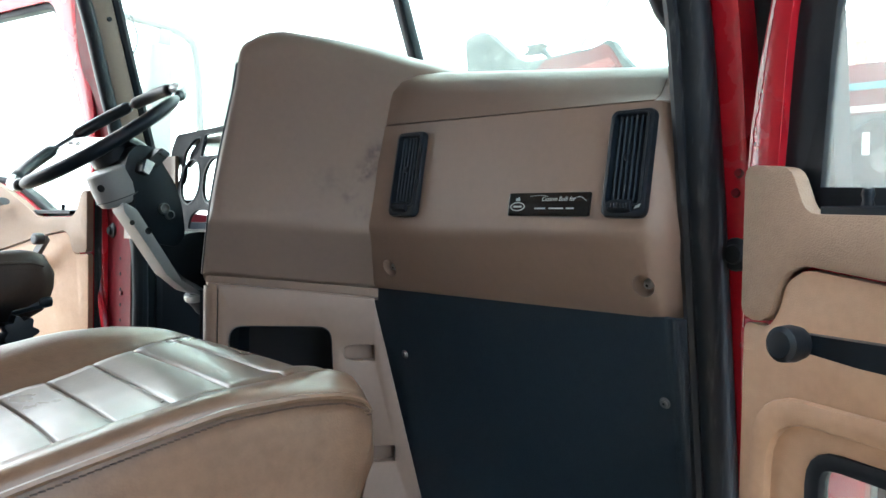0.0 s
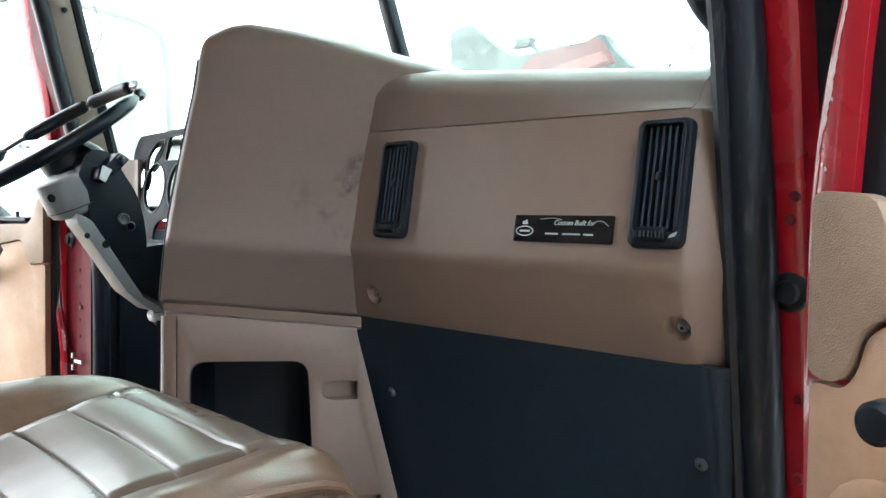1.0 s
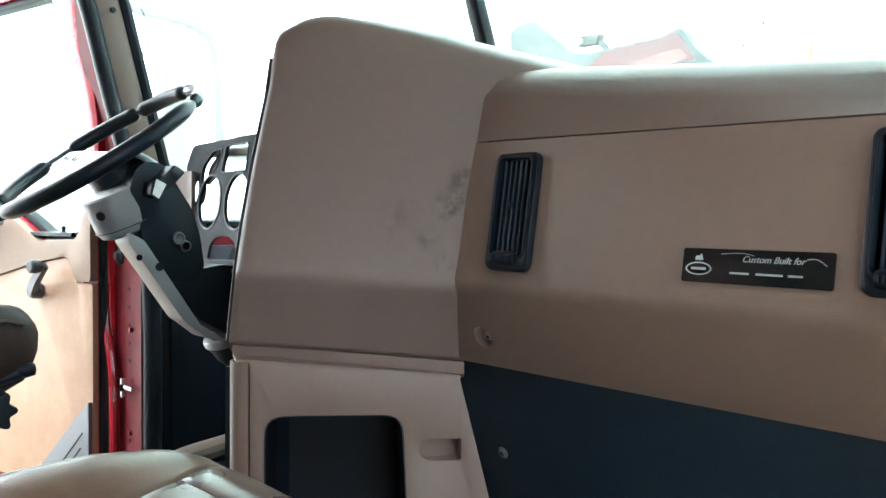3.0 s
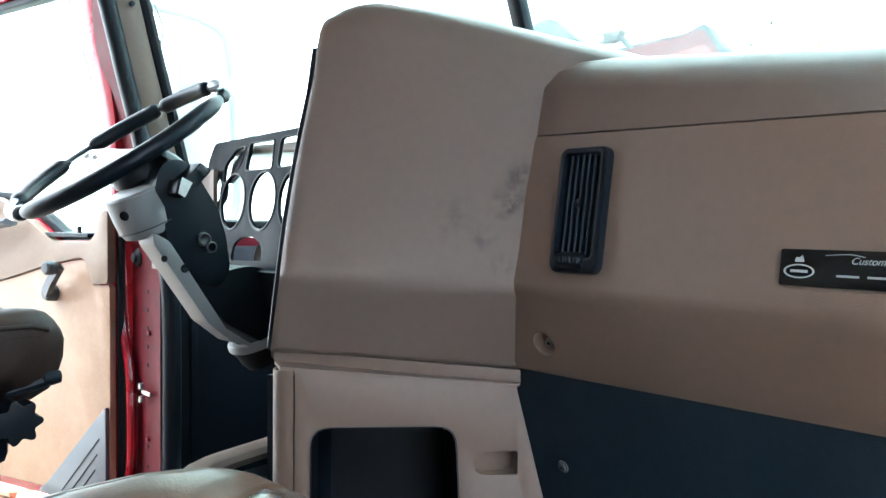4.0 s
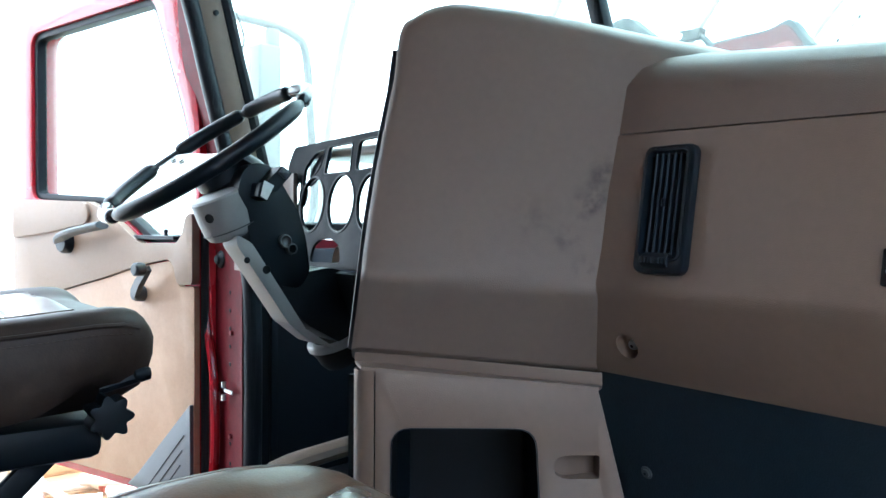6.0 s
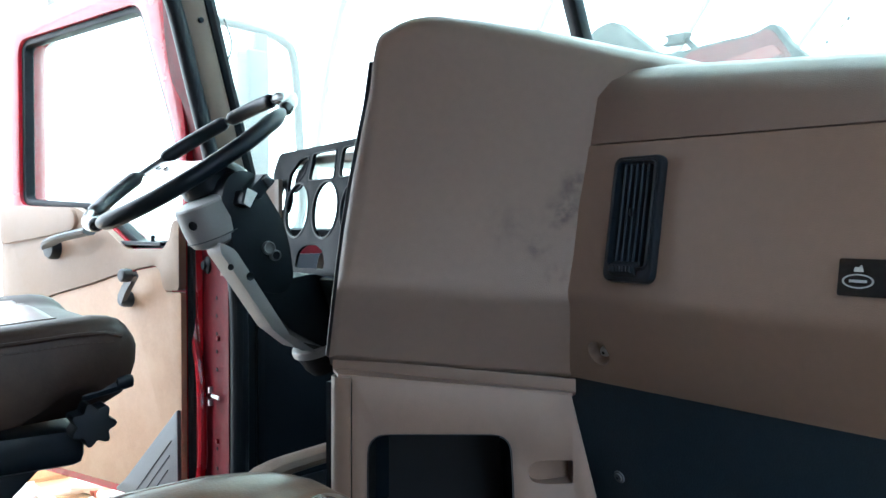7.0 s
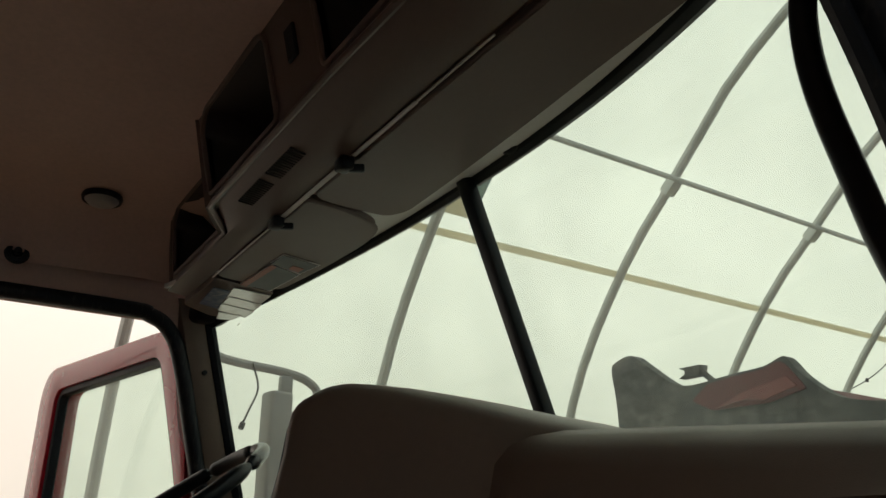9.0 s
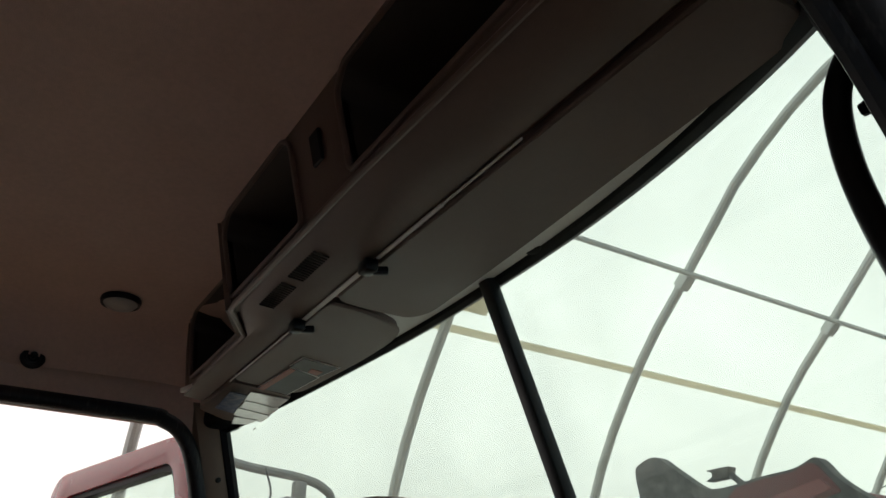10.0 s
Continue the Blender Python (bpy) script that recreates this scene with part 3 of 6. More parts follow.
# pillar trims
def pillar_trim(side):
    secs = []
    for v in np.linspace(0.0, 1.08, 12):
        p = shield(side, v) + lean_out(side, v)
        row = []
        wide = ((0.012, 0.0), (-0.002, -0.004), (-0.008, -0.016), (-0.008, -0.05), (-0.003, -0.068), (0.012, -0.076), (0.03, -0.08)) if side < 0 else (
            (0.025, 0.0), (0.008, -0.004), (-0.001, -0.02), (-0.001, -0.05), (0.006, -0.075), (0.03, -0.085), (0.09, -0.088))
        for dx, dy in wide:
            row.append(p + Vector((side * dx, dy, 0)))
        secs.append(row)
    return loft(secs, 0.004)


def pillar_seal(side, line):
    pts = line if side < 0 else [(0.902 - 0.03 * max(0, (z - 2.3) / 0.2), y, z) for y, z in line]
    line_ = spline(pts, 5)
    return tube(line_, [interp(p.z, [1.9, 2.1], [0.0255, 0.022]) if side > 0 else interp(p.z, [1.9, 2.1], [0.026, 0.0215]) for p in line_], 12, flat=0.9)


LEFT_SEAL = [(-0.9, 1.055, 1.2), (-0.9, 1.055, 1.7), (-0.915, 1.035, 1.9), (-0.925, 0.995, 2.08), (-0.918, 0.956, 2.22), (-0.898, 0.905, 2.39), (-0.89, 0.868, 2.47), (-0.885, 0.81, 2.508), (-0.88, 0.7, 2.515), (-0.88, -0.1, 2.51)]
RIGHT_SEAL = [(1.03, 1.2), (1.0, 1.5), (0.955, 1.8), (0.92, 2.0), (0.90, 2.09), (0.85, 2.23), (0.80, 2.36), (0.755, 2.46), (0.68, 2.525), (0.5, 2.54), (-0.1, 2.54)]
for side, name, line in ((-1, "pillar_trim_left", LEFT_SEAL), (1, "pillar_trim_right", RIGHT_SEAL)):
    post = tag_structure(new(name), "grey-brown windshield pillar trim with a black rubber door seal", "pillar trim")
    part("trim", pillar_trim(side), TAN if side < 0 else BLACK, post)
    part("door_seal", pillar_seal(side, line), PILLAR_RUBBER, post, "worn black rubber door seal")
    if side > 0:
        rib = spline([(0.889 - 0.03 * max(0, (z - 2.3) / 0.2), y - 0.018, z) for y, z in line], 5)
        part("seal_rib", tube(rib, 0.009, 8), PILLAR_RUBBER, post, "ribbed lip of the seal")
    for v in (0.25, 0.8):
        p = shield(side, v) + lean_out(side, v) + Vector((-side * 0.014, -0.036, 0))
        part("screw", lathe([(0, 0.004), (0.006, 0.003), (0.007, -0.003)], 10, axes(p, (0, 1, 0), (0, 0, 1), (-side, 0, 0))), BLACK, post)

tag_structure(finish("pillar_head_left", rbox((0.09, 0.09, 0.07), 0.02, 3, pose(-0.875, 0.945, 2.535, 0, 0, 12)), BLACK), "black rubber corner piece at the head of the windshield pillar", "trim")

# inner side panels in the foot wells
for side, nm in ((-1, "kick_wall_left"), (1, "kick_wall_right")):
    b = rbox((0.02, 0.42, 0.66), 0.006, 2, pose(side * 0.905, 1.29, 1.5))
    rbox((0.012, 0.02, 0.66), 0.004, 2, pose(side * 0.892, 1.11, 1.5), b)
    tag_structure(finish(nm, b, BLACK), "black foot well side panel", "side panel")


# ---- dashboard, passenger side ----
def dash_profile(x):
    """(y, z) down the face of the passenger's dashboard at x."""
    t = (x - 0.345) / (0.90 - 0.345)
    top = lerp(2.087, 2.029, t) - 0.014 * max(0, (0.365 - x) / 0.02) ** 2
    seam = lerp(1.992, 1.984, t)
    return [(1.30, top + 0.004), (1.05, top + 0.004), (0.985, top + 0.001), (0.957, top - 0.007), (0.938, top - 0.02), (0.925, top - 0.04),
            (0.912, seam + 0.0002)], [(0.911, seam - 0.0016), (0.9, 1.925), (0.893, 1.87), (0.887, 1.832), (0.887, 1.822), (0.892, 1.812), (0.91, 1.77), (0.925, 1.735), (0.932, 1.727), (0.96, 1.725)]


XS = [0.345, 0.352, 0.365, 0.39, 0.45, 0.55, 0.65, 0.75, 0.82, 0.845, 0.855, 0.862, 0.869, 0.876, 0.883, 0.89, 0.90, 0.918, 0.926]


def dash_push(x):
    return interp(x, [0.345, 0.845, 0.855, 0.862, 0.869, 0.876, 0.883, 0.89, 0.90, 0.918, 0.926], [0, 0, 0.0015, 0.005, 0.0115, 0.021, 0.034, 0.052, 0.08, 0.13, 0.16])


dash = thing("dashboard", "taupe moulded plastic truck dashboard with two tall air vents", "dashboard")
secs_a = [[(x, y + dash_push(x), z) for y, z in dash_profile(x)[0]] for x in XS if x < 0.858]
secs_b = [[(x - 0.024 * max(0, (0.39 - x) / 0.045) * max(0, min(1, (1.822 - z) / 0.095)), y + dash_push(x), z) for y, z in dash_profile(x)[1]] for x in XS]
part("top_lid", loft(secs_a, 0.006), TAN_LID, dash, "taupe top panel above a thin seam", 40)
face = part("face_panel", loft(secs_b, 0.006), TAN, dash, "", 40)
# unseen box added to block daylight leaking through the lid seam
part("backing_box", rbox((0.53, 0.35, 0.30), 0.01, 1, pose(0.635, 1.16, 1.86)), DARKIN, dash, "dark backing box added to stop light through the seam")
# light end cap at the outer top corner
b = loft([[(x, y + 0.6 * dash_push(x), z - 0.0012) for y, z in dash_profile(x)[0]] for x in (0.8535, 0.863, 0.872, 0.885, 0.905)], 0.006)
part("end_cap", b, mat("pale_taupe_plastic", (0.36, 0.32, 0.29), 0.4, vary=0.06), dash, "pale taupe end cap")
part("cap_hole", lathe([(0, 0.001), (0.0035, 0.001), (0.0035, -0.003)], 10, axes((0.868, 0.934, 2.008), (1, 0, 0), (0, 0.5, 0.87), (0, -0.87, 0.5))), DARKIN, dash)


def face_y(x, z):
    pr = dash_profile(x)[1]
    return interp(z, [p[1] for p in reversed(pr[:9])], [p[0] for p in reversed(pr[:9])])


def cut(ob, b):
    """Cuts the closed form b out of ob's mesh."""
    me = bpy.data.meshes.new("cutter")
    bmesh.ops.recalc_face_normals(b, faces=b.faces)
    b.to_mesh(me)
    b.free()
    tool = new("cutter", me)
    mod = ob.modifiers.new("cut", "BOOLEAN")
    mod.operation, mod.object, mod.solver = "DIFFERENCE", tool, "EXACT"
    res = bpy.data.meshes.new_from_object(ob.evaluated_get(bpy.context.evaluated_depsgraph_get()))
    ob.modifiers.clear()
    ob.data = res
    bpy.data.objects.remove(tool)


VENTBLACK = mat("blue_black_slat_plastic", (0.014, 0.022, 0.032), 0.5, spec=0.3, vary=0.15)


def vent(cx, cz, w, h, tilt, parent, open_right):
    """A tall louvred vent set in the face."""
    o = Vector((cx, face_y(cx, cz) - 0.001, cz))
    top, bot = face_y(cx, cz + h / 2), face_y(cx, cz - h / 2)
    v = Vector((0, top - bot, h)).normalized()
    u = (Matrix.Rotation(0, 3, "Z") @ Vector((1, 0, 0)))
    w_ = u.cross(v)
    u2 = (u * math.cos(tilt) + v * math.sin(tilt)).normalized()
    v2 = w_.cross(u2).normalized()
    m = axes(o, u2, v2, -w_ if w_.y > 0 else w_)
    if m.to_3x3().determinant() < 0:
        m = axes(o, u2, v2, w_)
    out = new("air_vent")
    out.parent = parent
    tagged(out, "black plastic air vent with upright slats")
    # frame with a shaft for the slats and a slot for the thumb wheel
    fh = h * 0.82
    cyy = h * 0.5 - 0.007 - fh * 0.5
    part("frame", plate(rrect(w, h, 0.010), [rrect(w - 0.016, fh, 0.006, 4, 0, cyy)], 0.009, m, bevel=0.0035), BLACK, out)
    part("inner_rim", plate(rrect(w - 0.010, fh + 0.006, 0.008, 4, 0, cyy), [rrect(w - 0.015, fh + 0.001, 0.006, 4, 0, cyy)], 0.0105, m, bevel=0.001), BLACK, out)
    cut(face, plate(rrect(w - 0.016, fh + 0.002, 0.006, 4, 0, cyy), (), 0.06, m @ pose(0, 0, -0.03)))
    part("shaft_wall", plate(rrect(w - 0.012, fh + 0.006, 0.007, 4, 0, cyy), [rrect(w - 0.016, fh + 0.002, 0.006, 4, 0, cyy)], 0.026, m @ pose(0, 0, -0.026)), BLACK, out)
    part("shaft", plate(rrect(w - 0.016, fh + 0.002, 0.006, 4, 0, cyy), (), 0.002, m @ pose(0, 0, -0.028)), DARKIN, out)
    n = 6
    for k in range(n):
        sx = lerp(-(w - 0.018) / 2, (w - 0.018) / 2, (k + 0.5) / n)
        part("slat", rbox((0.0026, fh - 0.002, 0.014), 0.0008, 1, m @ pose(sx, cyy, -0.001, 0, 12, 0)), VENTBLACK, out)
    for k in range(8):
        part("cross_slat", rbox((w - 0.02, 0.0022, 0.01), 0, 1, m @ pose(0, cyy + fh * (k - 3.5) / 8.4, -0.014)), VENTBLACK, out)
    part("adjuster", rbox((0.0045, 0.009, 0.006), 0.0015, 2, m @ pose(-0.003, cyy + 0.002, 0.005)), BLACK, out)
    wy = -h / 2 + 0.013
    part("thumb_wheel", lathe([(0, -0.017), (0.007, -0.016), (0.0085, -0.012), (0.0085, 0.012), (0.007, 0.016), (0, 0.017)], 20, m @ pose(-0.003, wy, 0.006, 0, 90, 0)), RUBBER, out)
    for k in range(7):
        part("wheel_rib", rbox((0.0018, 0.006, 0.003), 0.0006, 1, m @ pose(-0.016 + k * 0.0043, wy, 0.0145)), BLACK, out)
    if open_right:
        part("mark", plate([(0, 0), (0.007, 0.002), (0.009, 0.006), (0.003, 0.005)], (), 0.0006, m @ pose(w / 2 - 0.014, wy - 0.003, 0.0092)), WHITEPR, out)
    return out


vent(0.442, 1.909, 0.062, 0.130, 0.0, dash, False)
vent(0.8345, 1.909, 0.061, 0.130, 0.0, dash, True)

# the engraved plate
px0, px1, pz0, pz1 = 0.651, 0.783, 1.847, 1.877
yc = face_y(0.72, 1.862)
pm = axes(((px0 + px1) / 2, yc - 0.0005, (pz0 + pz1) / 2), (1, 0, 0), Vector((0, face_y(0.72, 1.877) - face_y(0.72, 1.847), 0.03)).normalized(), (0, -1, 0.16))
name_plate = part("name_plate", plate(rrect(px1 - px0, pz1 - pz0, 0.002), (), 0.002, pm, bevel=0.0006), mat("black_gloss_plate", (0.006, 0.008, 0.009), 0.15), dash, "glossy black plate with engraved white script")


def lettering(text, size, at, parent, material, shear=0.3, name="lettering", align="CENTER"):
    cu = bpy.data.curves.new(name, "FONT")
    cu.body, cu.size, cu.shear, cu.align_x, cu.align_y, cu.extrude = text, size, shear, align, "CENTER", 0.0002
    tmp = bpy.data.objects.new("tmp_text", cu)
    scene.collection.objects.link(tmp)
    me = bpy.data.meshes.new_from_object(tmp.evaluated_get(bpy.context.evaluated_depsgraph_get()))
    bpy.data.objects.remove(tmp)
    me.transform(at)
    me.materials.append(material)
    ob = new(name, me)
    ob.parent = parent
    return ob


lettering("Custom Built for", 0.0078, pm @ pose(0.016, 0.0066, 0.0022), name_plate, WHITEPR, 0.35)
for bx, bw in ((-0.012, 0.017), (0.014, 0.023), (0.036, 0.012)):
    part("print_bar", rbox((bw, 0.0017, 0.0004), 0, 1, pm @ pose(bx, -0.0055, 0.0022)), WHITEPR, name_plate)
ring = [(0.0125 * math.cos(a), 0.0058 * math.sin(a)) for a in (2 * math.pi * k / 28 for k in range(28))]
ring2 = [(0.88 * x, 0.82 * y) for x, y in ring]
part("emblem", plate(ring, [ring2], 0.0004, pm @ pose(-0.050, -0.003, 0.0021)), WHITEPR, name_plate, "white oval emblem")
part("emblem_bar", rbox((0.014, 0.0022, 0.0004), 0, 1, pm @ pose(-0.050, -0.003, 0.0022)), WHITEPR, name_plate)
part("emblem_top", plate(rounded([(-0.004, 0), (-0.003, 0.004), (0.0, 0.0035), (0.002, 0.006), (0.004, 0.0)], 0.001), (), 0.0004, pm @ pose(-0.050, 0.0045, 0.0021)), WHITEPR, name_plate)
part("flourish", tube([pm @ Vector(p) for p in spline([(-0.03, 0.0105, 0.002), (-0.012, 0.0118, 0.002), (0.0, 0.010, 0.002)], 4)], 0.0003, 5), WHITEPR, name_plate)
part("flourish", tube([pm @ Vector(p) for p in spline([(0.044, 0.0085, 0.002), (0.052, 0.009, 0.002), (0.06, 0.004, 0.002)], 4)], 0.0003, 5), WHITEPR, name_plate)


def sunk_screw(x, z, parent, r=0.0145):
    y = face_y(x, z)
    dy = face_y(x, z + 0.01) - face_y(x, z - 0.01)
    w = Vector((0, -0.02, dy)).normalized()
    v = Vector((0, dy, 0.02)).normalized()
    m = axes((x, y, z), (1, 0, 0), v, w)
    cut(face, lathe([(0, -0.03), (r, -0.03), (r, 0.02), (0, 0.02)], 26, m))
    part("screw_cup", lathe([(r * 1.02, -0.001), (r * 0.98, -0.004), (r * 0.9, -0.011), (r * 0.8, -0.013), (0, -0.014)], 26, m), TAN, parent, "round screw recess")
    at = m @ pose(0.003, -0.001, -0.010)
    part("screw", lathe([(0, 0.006), (0.0045, 0.0055), (0.006, 0.003), (0.006, -0.004)], 14, at), STEEL, parent, "steel screw")
    part("screw_slot", lathe([(0, 0.0064), (0.002, 0.0063), (0.002, 0.005)], 6, at), BLACK, parent)


sunk_screw(0.379, 1.763, dash)
sunk_screw(0.845, 1.765, dash)

# ---- kick panel below the dashboard ----
DARKSTEEL = mat("dark_steel", (0.14, 0.14, 0.14), 0.4, metal=0.7, vary=0.2, vary_scale=40)
kick = thing("kick_panel", "large black moulded board below the dashboard", "kick panel")


def kick_y(z, x=0.86):
    return 0.932 + (1.727 - z) * interp(x, [0.36, 0.86], [0.15, 0.236])


def kick_left(z):
    return 0.347 + (1.725 - z) * 0.12


rows = []
for z in np.linspace(1.728, 1.19, 14):
    y, yl = kick_y(z), kick_y(z, 0.36)
    xl = kick_left(z)
    rows.append([(xl - 0.05, yl + 0.012, z), (xl - 0.02, yl + 0.004, z), (xl + 0.012, yl, z)] + [(lerp(xl + 0.012, 0.859, k / 8), lerp(yl, y, k / 8), z) for k in range(1, 9)]
                + [(0.864, y - 0.001, z), (0.869, y - 0.004, z), (0.874, y - 0.006, z), (0.880, y - 0.005, z), (0.886, y + 0.002, z), (0.892, y + 0.02, z), (0.90, y + 0.06, z)])
part("board", loft(rows, 0.006), BLACK_MATT, kick, "", 75)
for x, z in ((0.381, 1.621), (0.853, 1.621), (0.43, 1.35)):
    m = axes((x, kick_y(z, x) - 0.001, z), (1, 0, 0), (0, 0.24, -0.97), (0, -0.97, -0.24))
    part("screw", lathe([(0.0075, 0), (0.0068, 0.0012), (0.005, 0.0012), (0.0045, 0.003), (0, 0.0035)], 14, m), DARKSTEEL, kick, "dark steel screw")
    part("screw_slot", lathe([(0, 0.004), (0.0018, 0.0039), (0.0018, 0.002)], 6, m), BLACK, kick)

# ---- centre console: the wing round the driver ----
NX, NY = 0.797, -0.606         # the way its flank faces


def wing_edge(z):
    zs = [1.735, 1.75, 1.835, 1.88, 1.975, 2.065, 2.11, 2.145]
    return interp(z, zs, [0.140, 0.145, 0.184, 0.172, 0.158, 0.164, 0.166, 0.170]), interp(z, zs, [0.722, 0.720, 0.708, 0.721, 0.747, 0.765, 0.769, 0.775])


def wing_join(z):
    return (interp(z, [1.727, 1.821, 1.991, 2.075, 2.14], [0.319, 0.357, 0.366, 0.378, 0.39]), interp(z, [1.727, 1.821, 1.991, 2.075, 2.14], [0.925, 0.886, 0.912, 0.945, 0.97]))


TAN_WING = scuffed(mat("scuffed_taupe_plastic", (0.183, 0.139, 0.111), 0.38, grain=0.25, grain_scale=1100, vary=0.07),
                   [(0.354, 0.900, 1.953, 0.02, 0.9), (0.351, 0.896, 1.929, 0.032, 0.8), (0.344, 0.888, 1.911, 0.028, 0.9), (0.327, 0.872, 1.877, 0.022, 0.8), (0.346, 0.880, 1.850, 0.018, 0.9), (0.30, 0.85, 1.90, 0.04, 0.35)])
console = thing("centre_console", "taupe plastic centre console that wraps round the driver", "centre console")
rows = []
TOPZ = lambda s: interp(s, [0, 0.06, 0.12, 0.2, 0.4, 0.7, 1.0, 1.2, 1.4, 1.6], [2.141, 2.151, 2.155, 2.156, 2.147, 2.129, 2.108, 2.096, 2.082, 2.06])
levels = [0, 0.015, 0.03, 0.034, 0.06, 0.12, 0.17, 0.2, 0.215, 0.23, 0.245, 0.26, 0.28, 0.32, 0.4, 0.55, 0.7, 0.82, 0.9, 0.95, 0.98, 1.0]
for f in levels:
    row = []
    for k in range(34):
        s = 1.6 * k / 33
        zt, zb = TOPZ(s), lerp(1.7375, 1.7195, s)
        z = lerp(zb, zt, f)
        ex, ey = wing_edge(z)
        jx, jy = wing_join(z)
        x, y = lerp(ex, jx, s), lerp(ey, jy, s)
        inw = 0.034 * max(0, (f - 0.92) / 0.08) ** 2.4 + 0.017 * max(0, (0.03 - f) / 0.03)
        row.append((x - NX * inw, y - NY * inw, z))
    # round the rear edge over to the driver's side
    x0, y0_, z0 = row[0]
    lead = []
    for a, r in ((100, 0.02), (70, 0.02), (40, 0.02), (15, 0.02)):
        ang = radians(a)
        lead.append((x0 - 0.02 * math.sin(ang) * 0.9 - (0.004 if a > 80 else 0), y0_ - 0.012 * math.sin(ang) + 0.02 * (1 - math.cos(ang)), z0 - 0.006 * math.sin(ang)))
    rows.append(lead + row)
# the top runs on forwards
last = rows[-1]
for d_, dz in ((0.03, 0.004), (0.08, 0.006), (0.2, 0.0), (0.42, -0.03)):
    rows.append([(p[0] - NX * d_ * 0.55 + 0.1 * d_, p[1] + d_ * 0.95, min(p[2] + dz, 2.16)) for p in last])
part("flank", loft(rows, 0.006), TAN_WING, console, "", 40)

# dark trim along the rear edge, seen edge on
pts = [wing_edge(z) + (z,) for z in np.linspace(1.745, 2.10, 8)]
part("edge_trim", tube([(x - 0.030, y + 0.012, z) for x, y, z in pts], 0.008, 8), BLACK, console, "black edge trim")
# driver's switch panel behind it
sw = [(0.142, 0.80), (0.10, 1.08)]
b = loft([[(sw[0][0], sw[0][1], z), (lerp(sw[0][0], sw[1][0], 0.5), lerp(sw[0][1], sw[1][1], 0.5) + 0.02, z), (sw[1][0], sw[1][1], z)] for z in (1.745, 1.9, 2.0, 2.07)], 0.01)
part("switch_panel", b, BLACK, console, "black switch panel facing the driver")
# recessed joint, then the lower body
rows = []
for p0_, p1_, za, zb in (((0.128, 0.726), (0.326, 0.934), 1.745, 1.725), ((0.128, 0.726), (0.326, 0.934), 1.7275, 1.7065), ((0.176, 0.704), (0.335, 0.919), 1.7295, 1.7075)):
    rows.append([(lerp(p0_[0], p1_[0], k / 6), lerp(p0_[1], p1_[1], k / 6), lerp(za, zb, k / 6)) for k in range(7)])
part("joint", loft(rows, 0.004), TAN, console, "recessed joint below the upper console")


def low_pt(s, z):
    """On the flank of the lower body; s runs from the rear edge to the kick panel."""
    d_ = (1.72 - z)
    return Vector((lerp(0.168, 0.335 + 0.105 * d_, s), lerp(0.695, 0.918 + 0.14 * d_, s), z))


# lower flank with its pocket and two finger holds cut through
e0, e1 = low_pt(0, 1.72), low_pt(1, 1.72)
eu = (e1 - e0).normalized()
W = (e1 - e0).length
lm = axes(e0, eu, (0, 0, 1), Vector((eu.y, -eu.x, 0)))
outer = [(0.028, -0.55), (W + 0.55 * 0.25, -0.55), (W, -0.012)] + rounded([(0.3, -0.009), (0.028, 0.010), (0.028, -0.2)], [0.001, 0.006, 0.001])[5:10]
pocket = rounded([(0.046, -0.30), (0.222, -0.30), (0.208, -0.057), (0.047, -0.057)], 0.022, 5)
hold1 = rounded([(0.230, -0.113), (0.281, -0.113), (0.281, -0.086), (0.230, -0.086)], [0.02, 0.003, 0.003, 0.02], 5)
hold2 = rounded([(0.268, -0.281), (0.318, -0.281), (0.318, -0.254), (0.268, -0.254)], [0.02, 0.003, 0.003, 0.02], 5)
part("lower_flank", plate(outer, [pocket, hold1, hold2], 0.006, lm @ pose(0, 0, -0.006), bevel=0.002), TAN, console)
part("top_ledge", rbox((W - 0.02, 0.008, 0.05), 0.003, 2, lm @ pose(W / 2 + 0.008, -0.003, -0.0305, 0, 0, -4.6)), TAN, console)
curl = []
for a in range(0, 121, 15):
    q = lm @ Vector((0.027 - 0.022 * math.sin(radians(a)), 0, 0.0003 - 0.022 * (1 - math.cos(radians(a)))))
    curl.append([(q.x, q.y, lerp(1.7305 - 0.003 * math.sin(radians(a)), 1.19, k / 8)) for k in range(9)])
part("rear_edge", loft(curl, 0.003), TAN, console, "", 60)
part("inner_flank", loft([[(0.155, 0.71, z), (0.05, 0.95, z), (0.02, 1.4, z)] for z in (1.72, 1.45, 1.19)], 0.01), BLACK, console, "dark inner side")


def tray(loop, depth, m, material, name, label="", slope=False):
    """A lined recess behind a hole."""
    b = bmesh.new()
    n = len(loop)
    cx, cy = sum(p[0] for p in loop) / n, sum(p[1] for p in loop) / n
    lo, hi = min(p[0] for p in loop), max(p[0] for p in loop)
    rings = [[b.verts.new((x, y, 0)) for x, y in loop],
             [b.verts.new((cx + (x - cx) * 0.97, cy + (y - cy) * 0.97, -depth * (lerp(0.12, 1, (x - lo) / (hi - lo)) if slope else 1))) for x, y in loop]]
    for k in range(n):
        b.faces.new((rings[0][k], rings[0][(k + 1) % n], rings[1][(k + 1) % n], rings[1][k]))
    b.faces.new(rings[1])
    bmesh.ops.transform(b, matrix=m, verts=b.verts)
    return part(name, b, material, console, label)


